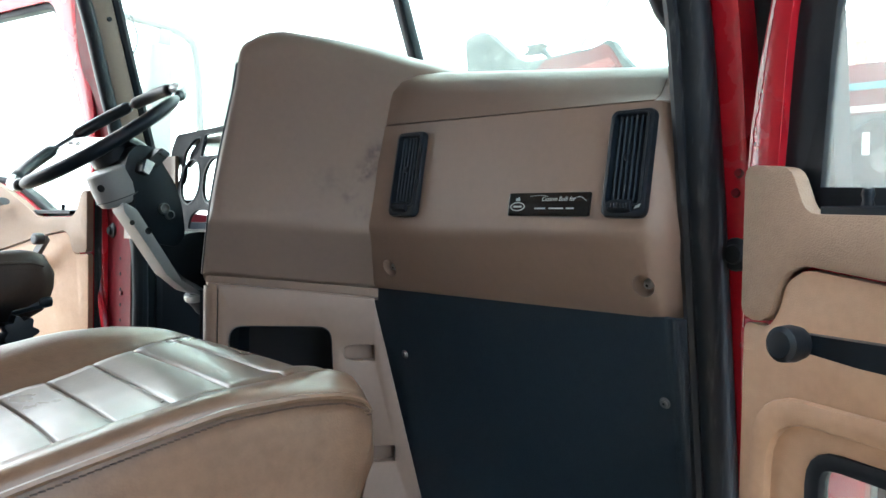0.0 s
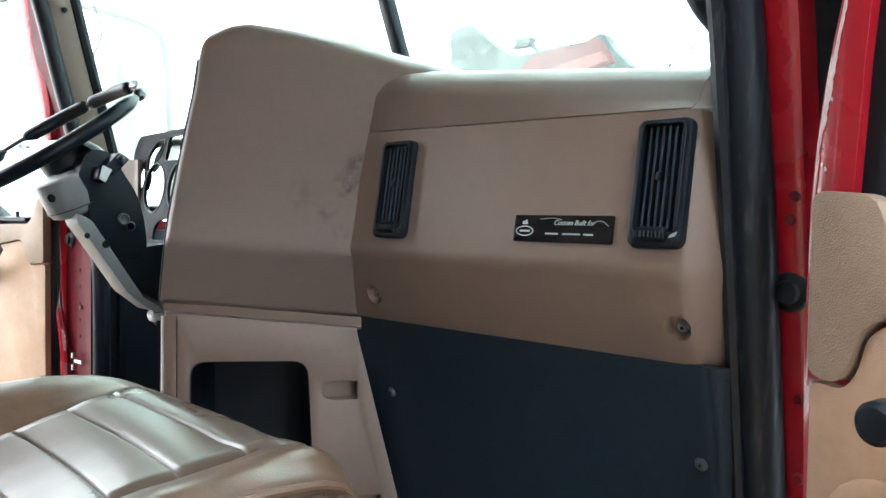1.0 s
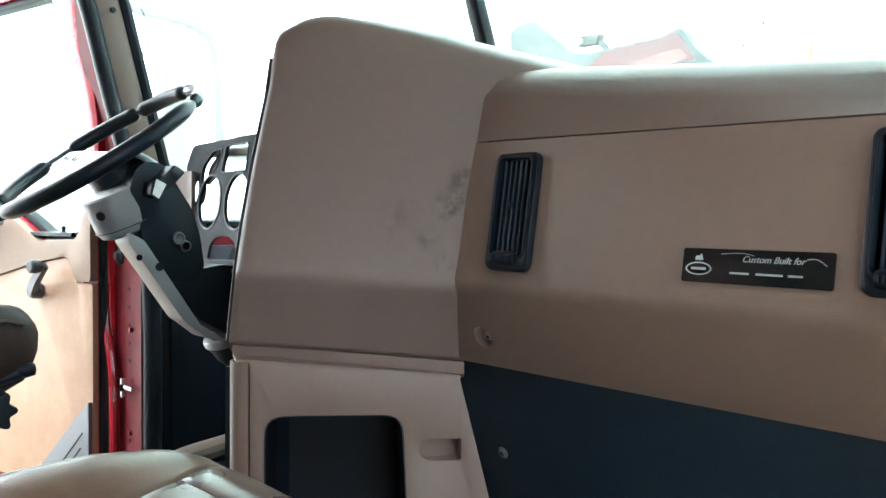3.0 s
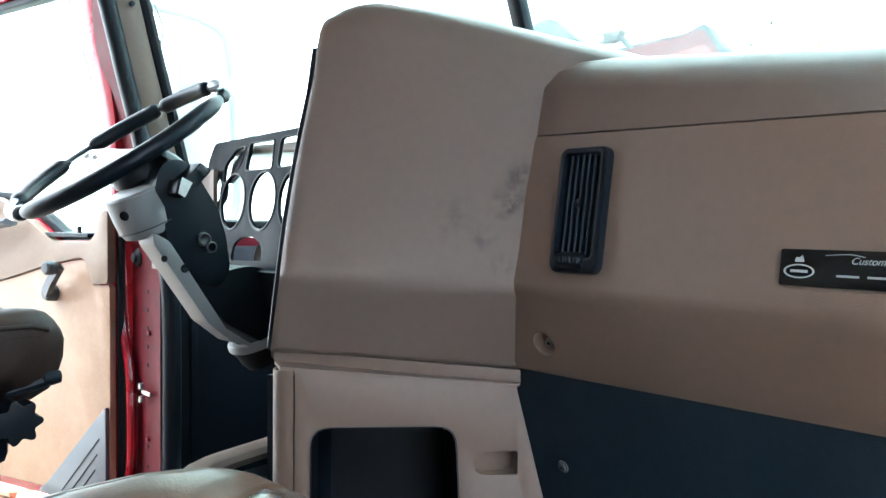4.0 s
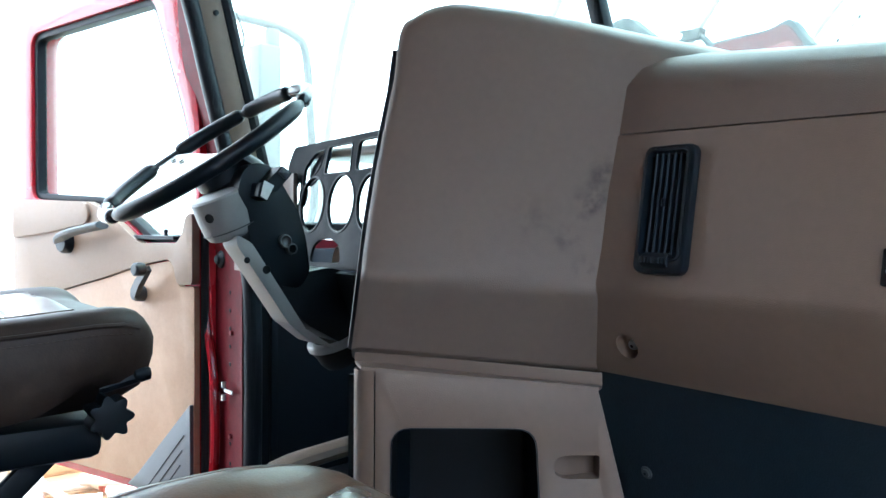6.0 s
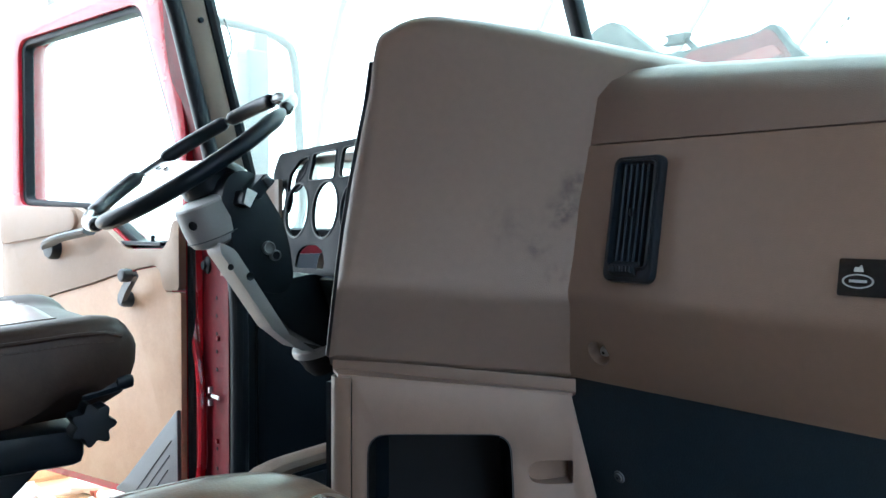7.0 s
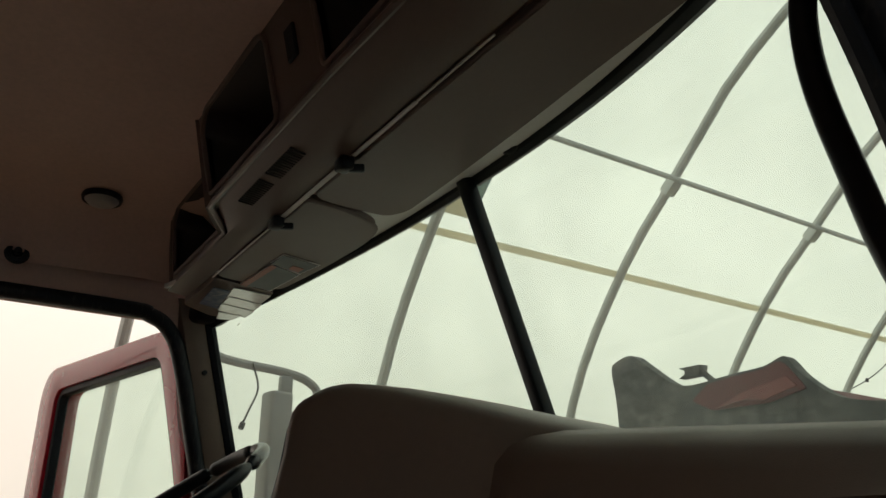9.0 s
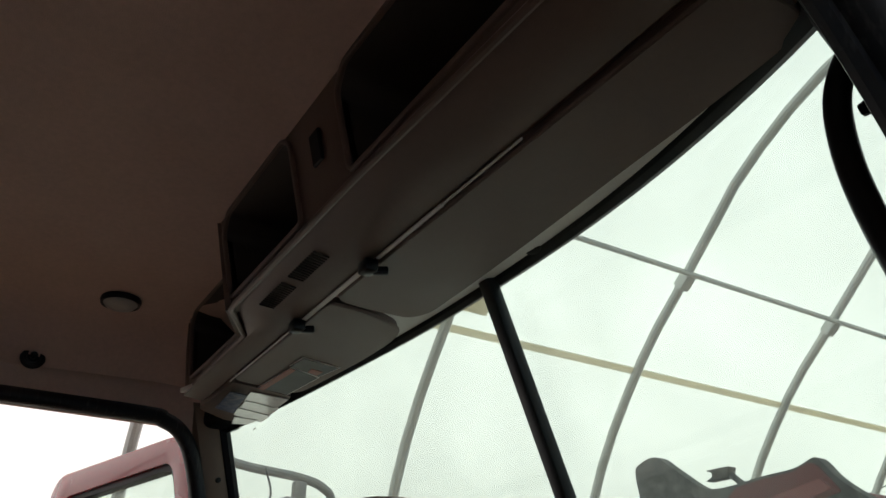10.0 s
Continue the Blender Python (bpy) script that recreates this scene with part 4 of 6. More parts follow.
tray(pocket, 0.12, lm @ pose(0, 0, -0.005), DARKIN, "pocket", "black lined storage pocket")
part("pocket_rim", plate(rounded([(0.0445, -0.3015), (0.2235, -0.3015), (0.2095, -0.0555), (0.0455, -0.0555)], 0.023, 5), [pocket], 0.0025, lm @ pose(0, 0, -0.001)), BLACK, console, "black pocket rim")
for h_ in (hold1, hold2):
    tray(h_, 0.022, lm @ pose(0, 0, -0.005), TAN, "finger_hold", "scooped finger hold", True)
part("clip", rbox((0.012, 0.012, 0.018), 0.003, 2, pose(0.083, 0.96, 2.168)), BLACK, console, "small black clip")
part("clip_tooth", rbox((0.034, 0.01, 0.005), 0.001, 1, pose(0.098, 0.968, 2.162, 0, 4, 30)), BLACK, console)

# ---- instrument cluster ----
cluster = thing("instrument_panel", "black instrument panel with its round gauges taken out", "instrument panel")


def oval(cx, cy, rx, ry, n=24):
    return [(cx + rx * math.cos(2 * math.pi * k / n), cy + ry * math.sin(2 * math.pi * k / n)) for k in range(n)]


cm = axes((-0.73, 1.06, 1.80), Vector((1, -0.02, 0)).normalized(), Vector((0, 0.12, 0.99)).normalized(), (0.0, -0.99, 0.12))
c_outer = rounded([(0.03, 0.0), (0.455, 0.0), (0.455, 0.278), (-0.006, 0.268), (-0.03, 0.225)], 0.015)
c_holes = [oval(0.112, 0.135, 0.052, 0.058), oval(0.238, 0.135, 0.052, 0.058), oval(0.35, 0.135, 0.045, 0.055),
           rounded([(0.155, 0.2), (0.262, 0.2), (0.262, 0.258), (0.165, 0.256)], 0.008),
           rounded([(0.285, 0.2), (0.375, 0.205), (0.375, 0.262), (0.29, 0.26)], 0.015),
           rounded([(0.058, 0.172), (0.13, 0.212), (0.148, 0.252), (0.105, 0.248), (0.06, 0.215)], 0.014), oval(0.035, 0.16, 0.018, 0.028)]
FASCIA = mat("black_moulded_fascia", (0.006, 0.009, 0.012), 0.6, grain=0.3, grain_scale=900, vary=0.2, spec=0.2)
c_arch = rounded([(0.128, 0.010), (0.262, 0.014), (0.25, 0.048), (0.215, 0.062), (0.165, 0.060), (0.135, 0.044)], 0.012, 4)
part("fascia", plate(c_outer, c_holes + [c_arch], 0.006, cm, bevel=0.002), FASCIA, cluster)
part("cable_duct", plate(c_arch, (), 0.012, cm @ pose(0, 0, -0.06)), TAN, cluster, "taupe duct behind the cut-out")
for h_, nm in zip(c_holes, ("gauge_hole", "gauge_hole", "gauge_hole", "display_hole", "display_hole", "switch_hole", "switch_hole")):
    cx, cy = sum(p[0] for p in h_) / len(h_), sum(p[1] for p in h_) / len(h_)
    ring = [(cx + (x - cx) * 1.07, cy + (y - cy) * 1.07) for x, y in h_]
    part(nm, plate(ring, [h_], 0.004, cm @ pose(0, 0, 0.004), bevel=0.001), BLACK, cluster)
part("switch_cap", plate(c_holes[5], (), 0.004, cm @ pose(0, 0, -0.012)), BLACK, cluster)
part("switch_cap", plate(c_holes[6], (), 0.004, cm @ pose(0, 0, -0.012)), DARKIN, cluster)
b = rbox((0.43, 0.2, 0.022), 0.008, 3, pose(-0.50, 1.21, 2.045, 0, 1.0, 0))
part("hood", b, TAN, cluster, "taupe cover over the gauges")
b = loft([[(-0.90, 1.02, z), (-0.80, 1.02, z), (-0.72, 1.07, z), (-0.69, 1.07, z)] for z in (1.78, 1.95, 2.005)], 0.01)
part("side_cheek", b, TAN, cluster, "taupe end of the dashboard")
b = loft([[(-0.70, 1.10, 1.80), (-0.5, 1.03, 1.80), (-0.28, 1.03, 1.80)], [(-0.70, 1.12, 1.74), (-0.5, 1.06, 1.72), (-0.28, 1.06, 1.72)], [(-0.70, 1.3, 1.70), (-0.5, 1.3, 1.68), (-0.28, 1.3, 1.68)]], 0.01)
part("lower_panel", b, FASCIA, cluster)

# ---- steering wheel and column ----
WC = Vector((-0.524, 0.799, 2.029))
wn_ = Vector((-0.0136, -0.5861, 0.8101))      # the way the wheel faces
wu, wv = Vector((0.9999, 0.0, 0.0168)), Vector((-0.0098, 0.8102, 0.586))
wm = axes(WC, wu, wv, wn_)
wheel = thing("steering_wheel", "black truck steering wheel with soft grips and pale steel spokes", "steering wheel")
R = 0.2155


def rim_arc(a0, a1, r0, n=24):
    """A length of the rim from a0 to a1 degrees, with its ends drawn in."""
    pts = [wm @ Vector((R * math.cos(radians(lerp(a0, a1, k / n))), R * math.sin(radians(lerp(a0, a1, k / n))), 0)) for k in range(n + 1)]
    return tube(pts, [r0 * 0.62, r0 * 0.9] + [r0] * (n - 3) + [r0 * 0.9, r0 * 0.62], 14)


GLOSSPL = mat("glossy_dark_rim_plastic", (0.03, 0.033, 0.036), 0.22, vary=0.08)
part("rim", tube([wm @ Vector((R * math.cos(2 * math.pi * k / 60), R * math.sin(2 * math.pi * k / 60), 0)) for k in range(60)], 0.0066, 10, True), DARKGREY, wheel, "bare thin steel rim")
for a0, a1 in ((-82, 34), (93, 130), (131.5, 174), (190, 236)):
    part("grip", rim_arc(a0, a1, 0.0152), BLACK, wheel, "soft black rim grip")
for a0, a1 in ((36, 91), (238, 276)):
    part("thumb_section", rim_arc(a0, a1, 0.0138), GLOSSPL, wheel, "glossy smooth rim section")
PALESTEEL = mat("pale_brushed_steel", (0.62, 0.62, 0.61), 0.32, metal=0.6, vary=0.06, vary_scale=40)
for a in (182, 2):
    spoke = []
    for t in np.linspace(0, 1, 9):
        r, half = lerp(0.03, R, t), interp(t, [0, 0.3, 0.75, 1], [0.05, 0.034, 0.03, 0.022])
        c = Vector((math.cos(radians(a)), math.sin(radians(a)), 0)) * r + Vector((0, 0, lerp(-0.034, 0.0, t ** 0.8)))
        side_ = Vector((-math.sin(radians(a)), math.cos(radians(a)), 0))
        spoke.append([wm @ (c + side_ * half * k) for k in (-1, -0.92, -0.4, 0.4, 0.92, 1)])
    sp_ = part("spoke", loft(spoke, 0.004), PALESTEEL, wheel, "pale brushed steel spoke plate")
    for t in (0.62, 0.8):
        c = Vector((math.cos(radians(a)), math.sin(radians(a)), 0)) * lerp(0.03, R, t) + Vector((0, 0, lerp(-0.034, 0.0, t ** 0.8) + 0.003))
        part("spoke_hole", lathe([(0, 0.0006), (0.006, 0.0006), (0.0065, -0.001)], 14, wm @ Matrix.Translation(c)), DARKIN, sp_, "dark spoke hole")
part("hub", lathe([(0, -0.022), (0.03, -0.022), (0.05, -0.028), (0.056, -0.04), (0.056, -0.062), (0.044, -0.075), (0.04, -0.12)], 30, wm), BLACK, wheel)

col = thing("steering_column", "black and grey plastic steering column with bare key switch", "steering column")
ca, cf = Vector((0, 0.42, -0.906)), Vector((0, -0.907, -0.42))   # down the column; towards the driver
cw = Vector((1, 0, 0))
XC = -0.484                                    # the column's middle


def slab(outline, half, bevel, mid=XC):
    """A rounded body with this (y, z) outline, half as wide to each side of mid."""
    m = axes((mid - half, 0, 0), (0, 1, 0), (0, 0, 1), (1, 0, 0))
    return plate(outline, (), 2 * half, m, bevel=bevel)


# the grey drum on the driver's side below the wheel
dc = Vector((XC + 0.004, 0.803, 1.947))
dmx = axes(dc, cw, cf, -ca)
part("drum", lathe([(0, 0.004), (0.035, 0.004), (0.052, 0.0), (0.0555, -0.004), (0.0565, -0.04), (0.055, -0.066), (0.05, -0.077), (0.04, -0.082), (0, -0.083)], 36, dmx), GREYMET, col, "grey painted drum below the wheel")
part("drum_seam", lathe([(0.0568, -0.0635), (0.0575, -0.0645), (0.0568, -0.0655)], 36, dmx), DARKGREY, col)
hole_at = Vector((0.5, -0.85, 0.0)).normalized()
hole_up = Vector((0, 0.42, -0.906)) * -1
for t_, r_ in ((0.03, 0.0075),):
    o = dc + ca * t_ + (hole_at - ca * hole_at.dot(ca)).normalized() * 0.0555
    w_ = (hole_at - ca * hole_at.dot(ca)).normalized()
    part("hole", lathe([(r_ + 0.0015, -0.001), (r_ + 0.001, 0.0016), (r_, 0.001), (0, 0.0009)], 16, axes(o, hole_up.cross(w_), hole_up, w_)), DARKIN, col, "dark bolt hole")
# black body behind it
upper = rounded([(0.815, 1.945), (0.826, 1.988), (0.85, 2.004), (0.884, 1.998), (0.91, 1.955), (0.936, 1.917), (0.953, 1.864), (0.962, 1.80), (0.94, 1.77), (0.885, 1.78), (0.842, 1.845), (0.838, 1.88)], 0.016, 4)
part("shroud", slab(upper, 0.058, 0.016), BLACK, col, "black plastic shroud")
lower = rounded([(0.88, 1.79), (0.955, 1.80), (1.007, 1.808), (1.047, 1.798), (1.066, 1.77), (1.078, 1.64), (1.028, 1.662), (0.958, 1.70)], 0.014, 4)
part("lower_shroud", slab(lower, 0.05, 0.01), BLACK, col, "black lower shroud")
part("top_cap", lathe([(0, 0.02), (0.024, 0.018), (0.036, 0.01), (0.04, 0)], 24, axes((XC + 0.012, 0.858, 1.995), cw, (0, 0.86, -0.5), (0, 0.5, 0.86))), DARKGREY, col, "dark grey rounded cap")
# grey cover along the driver's side
cov = rounded([(0.812, 1.872), (0.813, 1.852), (0.842, 1.812), (0.914, 1.708), (0.922, 1.700), (0.953, 1.690), (0.841, 1.858)], [0.006, 0.008, 0.02, 0.006, 0.01, 0.008, 0.01], 3)
part("front_cover", slab(cov, 0.033, 0.006, -0.455), GREYMET, col, "grey painted front cover")
cov2 = rounded([(0.908, 1.716), (0.920, 1.703), (0.968, 1.665), (1.02, 1.650), (0.958, 1.690)], 0.006, 3)
part("lower_cover", slab(cov2, 0.030, 0.005, -0.458), GREYMET, col, "grey painted lower cover")
o = Vector((-0.4215, 0.870, 1.808))
part("cover_hole", lathe([(0.008, 0), (0.0072, 0.0012), (0.0065, 0.0008), (0, 0.0007)], 14, axes(o, (0, 1, 0), (0, 0, 1), (1, 0, 0))), DARKIN, col, "dark bolt hole")
part("cover_hole", lathe([(0.006, 0), (0.005, 0.001), (0, 0.0007)], 12, axes((-0.4215, 0.832, 1.826), (0, 1, 0), (0, 0, 1), (1, 0, 0))), DARKIN, col, "dark bolt hole")
boot_up = Vector((0.12, -0.36, 0.92)).normalized()
boot_m = axes((XC + 0.004, 1.044, 1.662), cw, boot_up.cross(cw), boot_up)
part("collar", lathe([(0.04, 0.004), (0.05, 0.006), (0.055, 0.004), (0.057, -0.002), (0.056, -0.010), (0.052, -0.013)], 30, boot_m), GREYMET, col, "grey collar round the foot of the column")
part("boot", lathe([(0, 0.003), (0.041, 0.003), (0.053, -0.008), (0.052, -0.014), (0.044, -0.03), (0.04, -0.045), (0.03, -0.06), (0.0, -0.065)], 30, boot_m), DARKIN, col, "black rubber boot")
# key switch: two rings on the side of the shroud
ks = Vector((XC + 0.0575, 0.907, 1.860))
km = axes(ks, (0, 0.85, 0.526), (0, -0.526, 0.85), (1, 0, 0))
part("key_switch", lathe([(0.0, 0.003), (0.006, 0.004), (0.0085, 0.006), (0.0105, 0.009), (0.0125, 0.008), (0.013, 0.004), (0.013, -0.004)], 20, km), DARKSTEEL, col, "dark steel key switch")
part("key_switch_ring", lathe([(0.0075, 0.010), (0.0105, 0.009), (0.0115, -0.004)], 18, km @ pose(0.004, -0.019, 0)), DARKSTEEL, col, "steel ring")
# switch pod with a sticker
pod_o = rounded([(0.850, 1.962), (0.884, 1.997), (0.905, 1.984), (0.872, 1.948)], 0.005, 3)
pod_m = axes((XC + 0.05, 0, 0), (0, 1, 0), (0, 0, 1), (1, 0, 0))
part("switch_pod", plate(pod_o, (), 0.046, pod_m, bevel=0.006), BLACK, col, "black switch pod")
part("rocker", rbox((0.010, 0.018, 0.014), 0.003, 2, pose(XC + 0.098, 0.887, 1.983, -45, 0, 0)), DARKGREY, col)
stk = [(0.849, 1.969), (0.868, 1.960), (0.854, 1.934), (0.842, 1.941)]
part("label", plate(stk, (), 0.0012, axes((XC + 0.0965, 0, 0), (0, 1, 0), (0, 0, 1), (1, 0, 0))), PAPER, col, "white sticker")
part("sticker_block", plate(rounded([(0.844, 1.966), (0.870, 1.962), (0.857, 1.932), (0.838, 1.940)], 0.003, 2), (), 0.044, pod_m, bevel=0.003), BLACK, col)


# ---- doors ----
WIN_DRIVER = rounded([(0.036, 1.842), (0.235, 1.838), (0.335, 1.892), (0.46, 1.945), (0.885, 1.965), (0.885, 2.492), (0.205, 2.503), (0.03, 2.10), (0.008, 1.95)], [0.03, 0.02, 0.05, 0.06, 0.04, 0.05, 0.05, 0.15, 0.08], 5)
WIN = rounded([(0.038, 1.835), (0.285, 1.825), (0.36, 1.93), (0.885, 1.955), (0.885, 2.478), (0.20, 2.50), (0.056, 2.14)], [0.02, 0.03, 0.05, 0.04, 0.05, 0.05, 0.12], 5)


def inset(loop, d_):
    """The loop moved inwards by d_."""
    n = len(loop)
    area = sum(loop[i - 1][0] * loop[i][1] - loop[i][0] * loop[i - 1][1] for i in range(n))
    s = 1 if area > 0 else -1
    out = []
    for i in range(n):
        a, c = Vector(loop[i - 1]), Vector(loop[(i + 1) % n])
        t = (c - a).normalized()
        out.append((loop[i][0] - s * t.y * d_, loop[i][1] + s * t.x * d_))
    return out



def build_door(name, hinge, d_, label, peep):
    inside = Vector((-d_[1], d_[0], 0)) if d_[0] < 0 else Vector((d_[1], -d_[0], 0))
    m = axes((hinge[0], hinge[1], 0), (d_[0], d_[1], 0), (0, 0, 1), inside)
    if peep:
        m = m @ pose(0, 1.85 * 0.09, 0) @ Matrix.Scale(0.91, 4)      # the outlines below are drawn a little large
    door = tag_structure(new(name), label, "truck door")
    shell = rounded([(0.0, 1.16), (0.985, 1.12), (1.0, 2.50), (0.95, 2.57), (0.20, 2.575), (0.11, 2.545), (0.022 if peep else -0.006, 2.15), (-0.0165 if peep else 0.0, 1.95 if peep else 1.97), (-0.0195 if peep else 0.0, 1.74)], [0.06, 0.05, 0.08, 0.06, 0.06, 0.06, 0.12, 0.1, 0.05], 5)
    low = rounded([(0.085, 1.27), (0.52, 1.27), (0.52, 1.59), (0.085, 1.61)], 0.04, 5)
    win = [(x - (0.016 if x < 0.25 else 0), z) for x, z in WIN] if peep else WIN_DRIVER
    holes = [win] + ([low] if peep else [])
    part("shell", plate(shell, holes, 0.085, m @ pose(0, 0, -0.085), bevel=0.004 if peep else 0.006), RED, door, "glossy red painted door frame")
    # glass run and panes
    wide = inset(win, 0.046 if peep else 0.02)
    part("window_seal", plate(win, [wide], 0.014 if peep else 0.03, m @ pose(0, 0, -0.026 if peep else -0.04), bevel=0.004), RUBBER, door, "black rubber glass run")
    g = part("pane", plate(wide, (), 0.004, m @ pose(0, 0, -0.024 if peep else -0.04)), DUSTYGLASS if peep else DOORGLASS, door)
    g.visible_shadow = False
    # trim panels
    t_ = 0.03 if peep else 0.062
    up = [(0.0, 1.735), (t_, 1.731), (t_ + 0.012, 1.75), (t_ + 0.02, 1.782), (t_ + 0.045, 1.797), (0.25, 1.775), (0.42, 1.735), (0.62, 1.695), (0.80, 1.65), (0.965, 1.62), (0.965, 1.965)] + ([(0.36, 1.95), (0.29, 1.845)] if peep else [(0.50, 1.952), (0.44, 1.932), (0.33, 1.884), (0.24, 1.836)]) + ([(t_ + 0.05, 1.85), (t_ + 0.03, 1.90), (0.0, 1.905)] if peep else [(0.07, 1.838), (0.045, 1.862), (0.03, 1.91), (0.0, 1.92)])
    part("upper_trim", plate(rounded(up, 0.014, 3), (), 0.022, m, bevel=0.007), DOORTAUPE, door, "taupe grained upper door trim")
    lowtrim = [(0.0, 1.19), (0.96, 1.15), (0.96, 1.616), (0.80, 1.646), (0.62, 1.691), (0.42, 1.731), (0.25, 1.771), (t_ + 0.047, 1.792), (t_ + 0.024, 1.777), (t_ + 0.016, 1.745), (t_ + 0.003, 1.726), (0.0, 1.73)]
    part("lower_trim", plate(rounded(lowtrim, 0.01, 3), [low] if peep else (), 0.016, m, bevel=0.005), DOORTAN, door, "light tan vinyl lower door trim")
    part("sill_strip", rbox((0.19, 0.012, 0.03), 0.002, 1, m @ pose(0.185, 1.852, 0.0)), BLACK, door, "black window sill strip")
    part("lock_pin", lathe([(0, 0.018), (0.005, 0.017), (0.0065, 0.012), (0.005, 0.006), (0.0065, 0)], 14, m @ pose(0.137, 1.858, 0.006, -90, 0, 0)), BLACK, door, "black lock pin")
    return door, m


def crank(m, u, z, ang, door, material):
    """A window crank on the door: boss, arm and knob."""
    c = m @ pose(u, z, 0.02, 0, 0, ang)
    k = part("window_crank", lathe([(0, 0.03), (0.016, 0.028), (0.02, 0.02), (0.022, 0.0)], 20, c), material, door, "black window crank")
    b = loft([[c @ Vector(p) for p in row] for row in (
        [(0.0, -0.014, 0.018), (0.0, -0.014, 0.032), (0.0, 0.014, 0.032), (0.0, 0.014, 0.018), (0.0, -0.014, 0.018)],
        [(0.05, -0.012, 0.026), (0.05, -0.012, 0.042), (0.05, 0.012, 0.042), (0.05, 0.012, 0.026), (0.05, -0.012, 0.026)],
        [(0.112, -0.0085, 0.03), (0.112, -0.0085, 0.044), (0.112, 0.0085, 0.044), (0.112, 0.0085, 0.03), (0.112, -0.0085, 0.03)])], 0, True)
    part("arm", b, material, k)
    part("knob", lathe([(0.006, 0.035), (0.011, 0.046), (0.0165, 0.05), (0.0185, 0.06), (0.0175, 0.074), (0.013, 0.078), (0, 0.079)], 22, c @ pose(0.108, 0, 0)), material, k)


ddoor, dm = build_door("door_1", (-1.074, 0.990), (-0.966, -0.259), "open driver's door, red frame with tan vinyl trim", False)
crank(dm, 0.225, 1.70, 139, ddoor, DARKGREY)
# black tube in place of the shade between door and jamb
part("hinge_gap_shade", tube([dm @ Vector((-0.006, z, -0.012)) for z in np.linspace(1.18, 1.93, 6)], 0.011, 8), RUBBER, ddoor, "black tube standing for the shaded gap at the hinge")
kp = rounded([(0.004, 1.43), (0.004, 1.19), (0.03, 1.165), (0.30, 1.165), (0.25, 1.20)], [0.01, 0.02, 0.02, 0.02, 0.02], 3)
part("kick_plate", plate(kp, (), 0.012, dm @ pose(0, 0, 0.014), bevel=0.003), GREYPL, ddoor, "grey plastic corner kick plate")
for k in range(4):
    x0_, z0_ = lerp(0.03, 0.055, k / 3), lerp(1.345, 1.225, k / 3)
    x1_, z1_ = lerp(0.19, 0.085, k / 3), lerp(1.185, 1.19, k / 3)
    a = math.atan2(z1_ - z0_, x1_ - x0_)
    part("groove", rbox((math.hypot(x1_ - x0_, z1_ - z0_), 0.004, 0.003), 0.001, 1, dm @ pose((x0_ + x1_) / 2, (z0_ + z1_) / 2, 0.0262, 0, 0, math.degrees(a))), BLACK, ddoor)
part("door_pull", tube([dm @ Vector(p) for p in spline([(0.645, 1.832, 0.03), (0.59, 1.848, 0.055), (0.50, 1.866, 0.062), (0.37, 1.884, 0.054)], 4)], 0.021, 10, flat=0.55), GREYPL, ddoor, "grey door release lever")
part("upper_pad", plate(rounded([(0.50, 1.888), (0.485, 1.915), (0.505, 1.95), (0.955, 1.958), (0.955, 1.838), (0.70, 1.862)], [0.03, 0.02, 0.02, 0.01, 0.02, 0.1], 4), (), 0.014, dm @ pose(0, 0, 0.018), bevel=0.008), DOORTAUPE, ddoor, "raised taupe pad under the window sill")
part("release_boss", lathe([(0, 0.03), (0.028, 0.028), (0.034, 0.02), (0.035, 0)], 20, dm @ pose(0.615, 1.832, 0.02)), BLACK, ddoor, "black lever boss")
part("pivot_cap", lathe([(0, 0.006), (0.007, 0.005), (0.008, 0)], 12, dm @ pose(0.635, 1.838, 0.046)), BLACK, ddoor)

pdoor, pmx = build_door("door_2", (0.992, 0.890), (0.966, -0.259), "open passenger's door, chipped red frame with tan vinyl trim", True)
crank(pmx, 0.219, 1.715, 176, pdoor, BLACK)
low_o = rounded([(0.01, 1.20), (0.60, 1.20), (0.60, 1.635), (0.022, 1.658)], [0.05, 0.05, 0.08, 0.06], 6)
low_m = rounded([(0.034, 1.23), (0.56, 1.23), (0.56, 1.612), (0.044, 1.632)], [0.05, 0.05, 0.06, 0.055], 6)
low_i = rounded([(0.085, 1.27), (0.52, 1.27), (0.52, 1.59), (0.085, 1.61)], 0.04, 5)
part("pocket_moulding", plate(low_o, [low_m], 0.012, pmx @ pose(0, 0, 0.015), bevel=0.005), DOORTAN, pdoor, "raised tan moulding round the lower window")
wide = inset(low_i, 0.018)
part("lower_seal", plate(low_i, [wide], 0.016, pmx @ pose(0, 0, 0.004), bevel=0.003), RUBBER, pdoor, "black rubber seal of the lower window")
g = part("lower_pane", plate(wide, (), 0.004, pmx @ pose(0, 0, 0.006)), DUSTYGLASS, pdoor)
g.visible_shadow = False
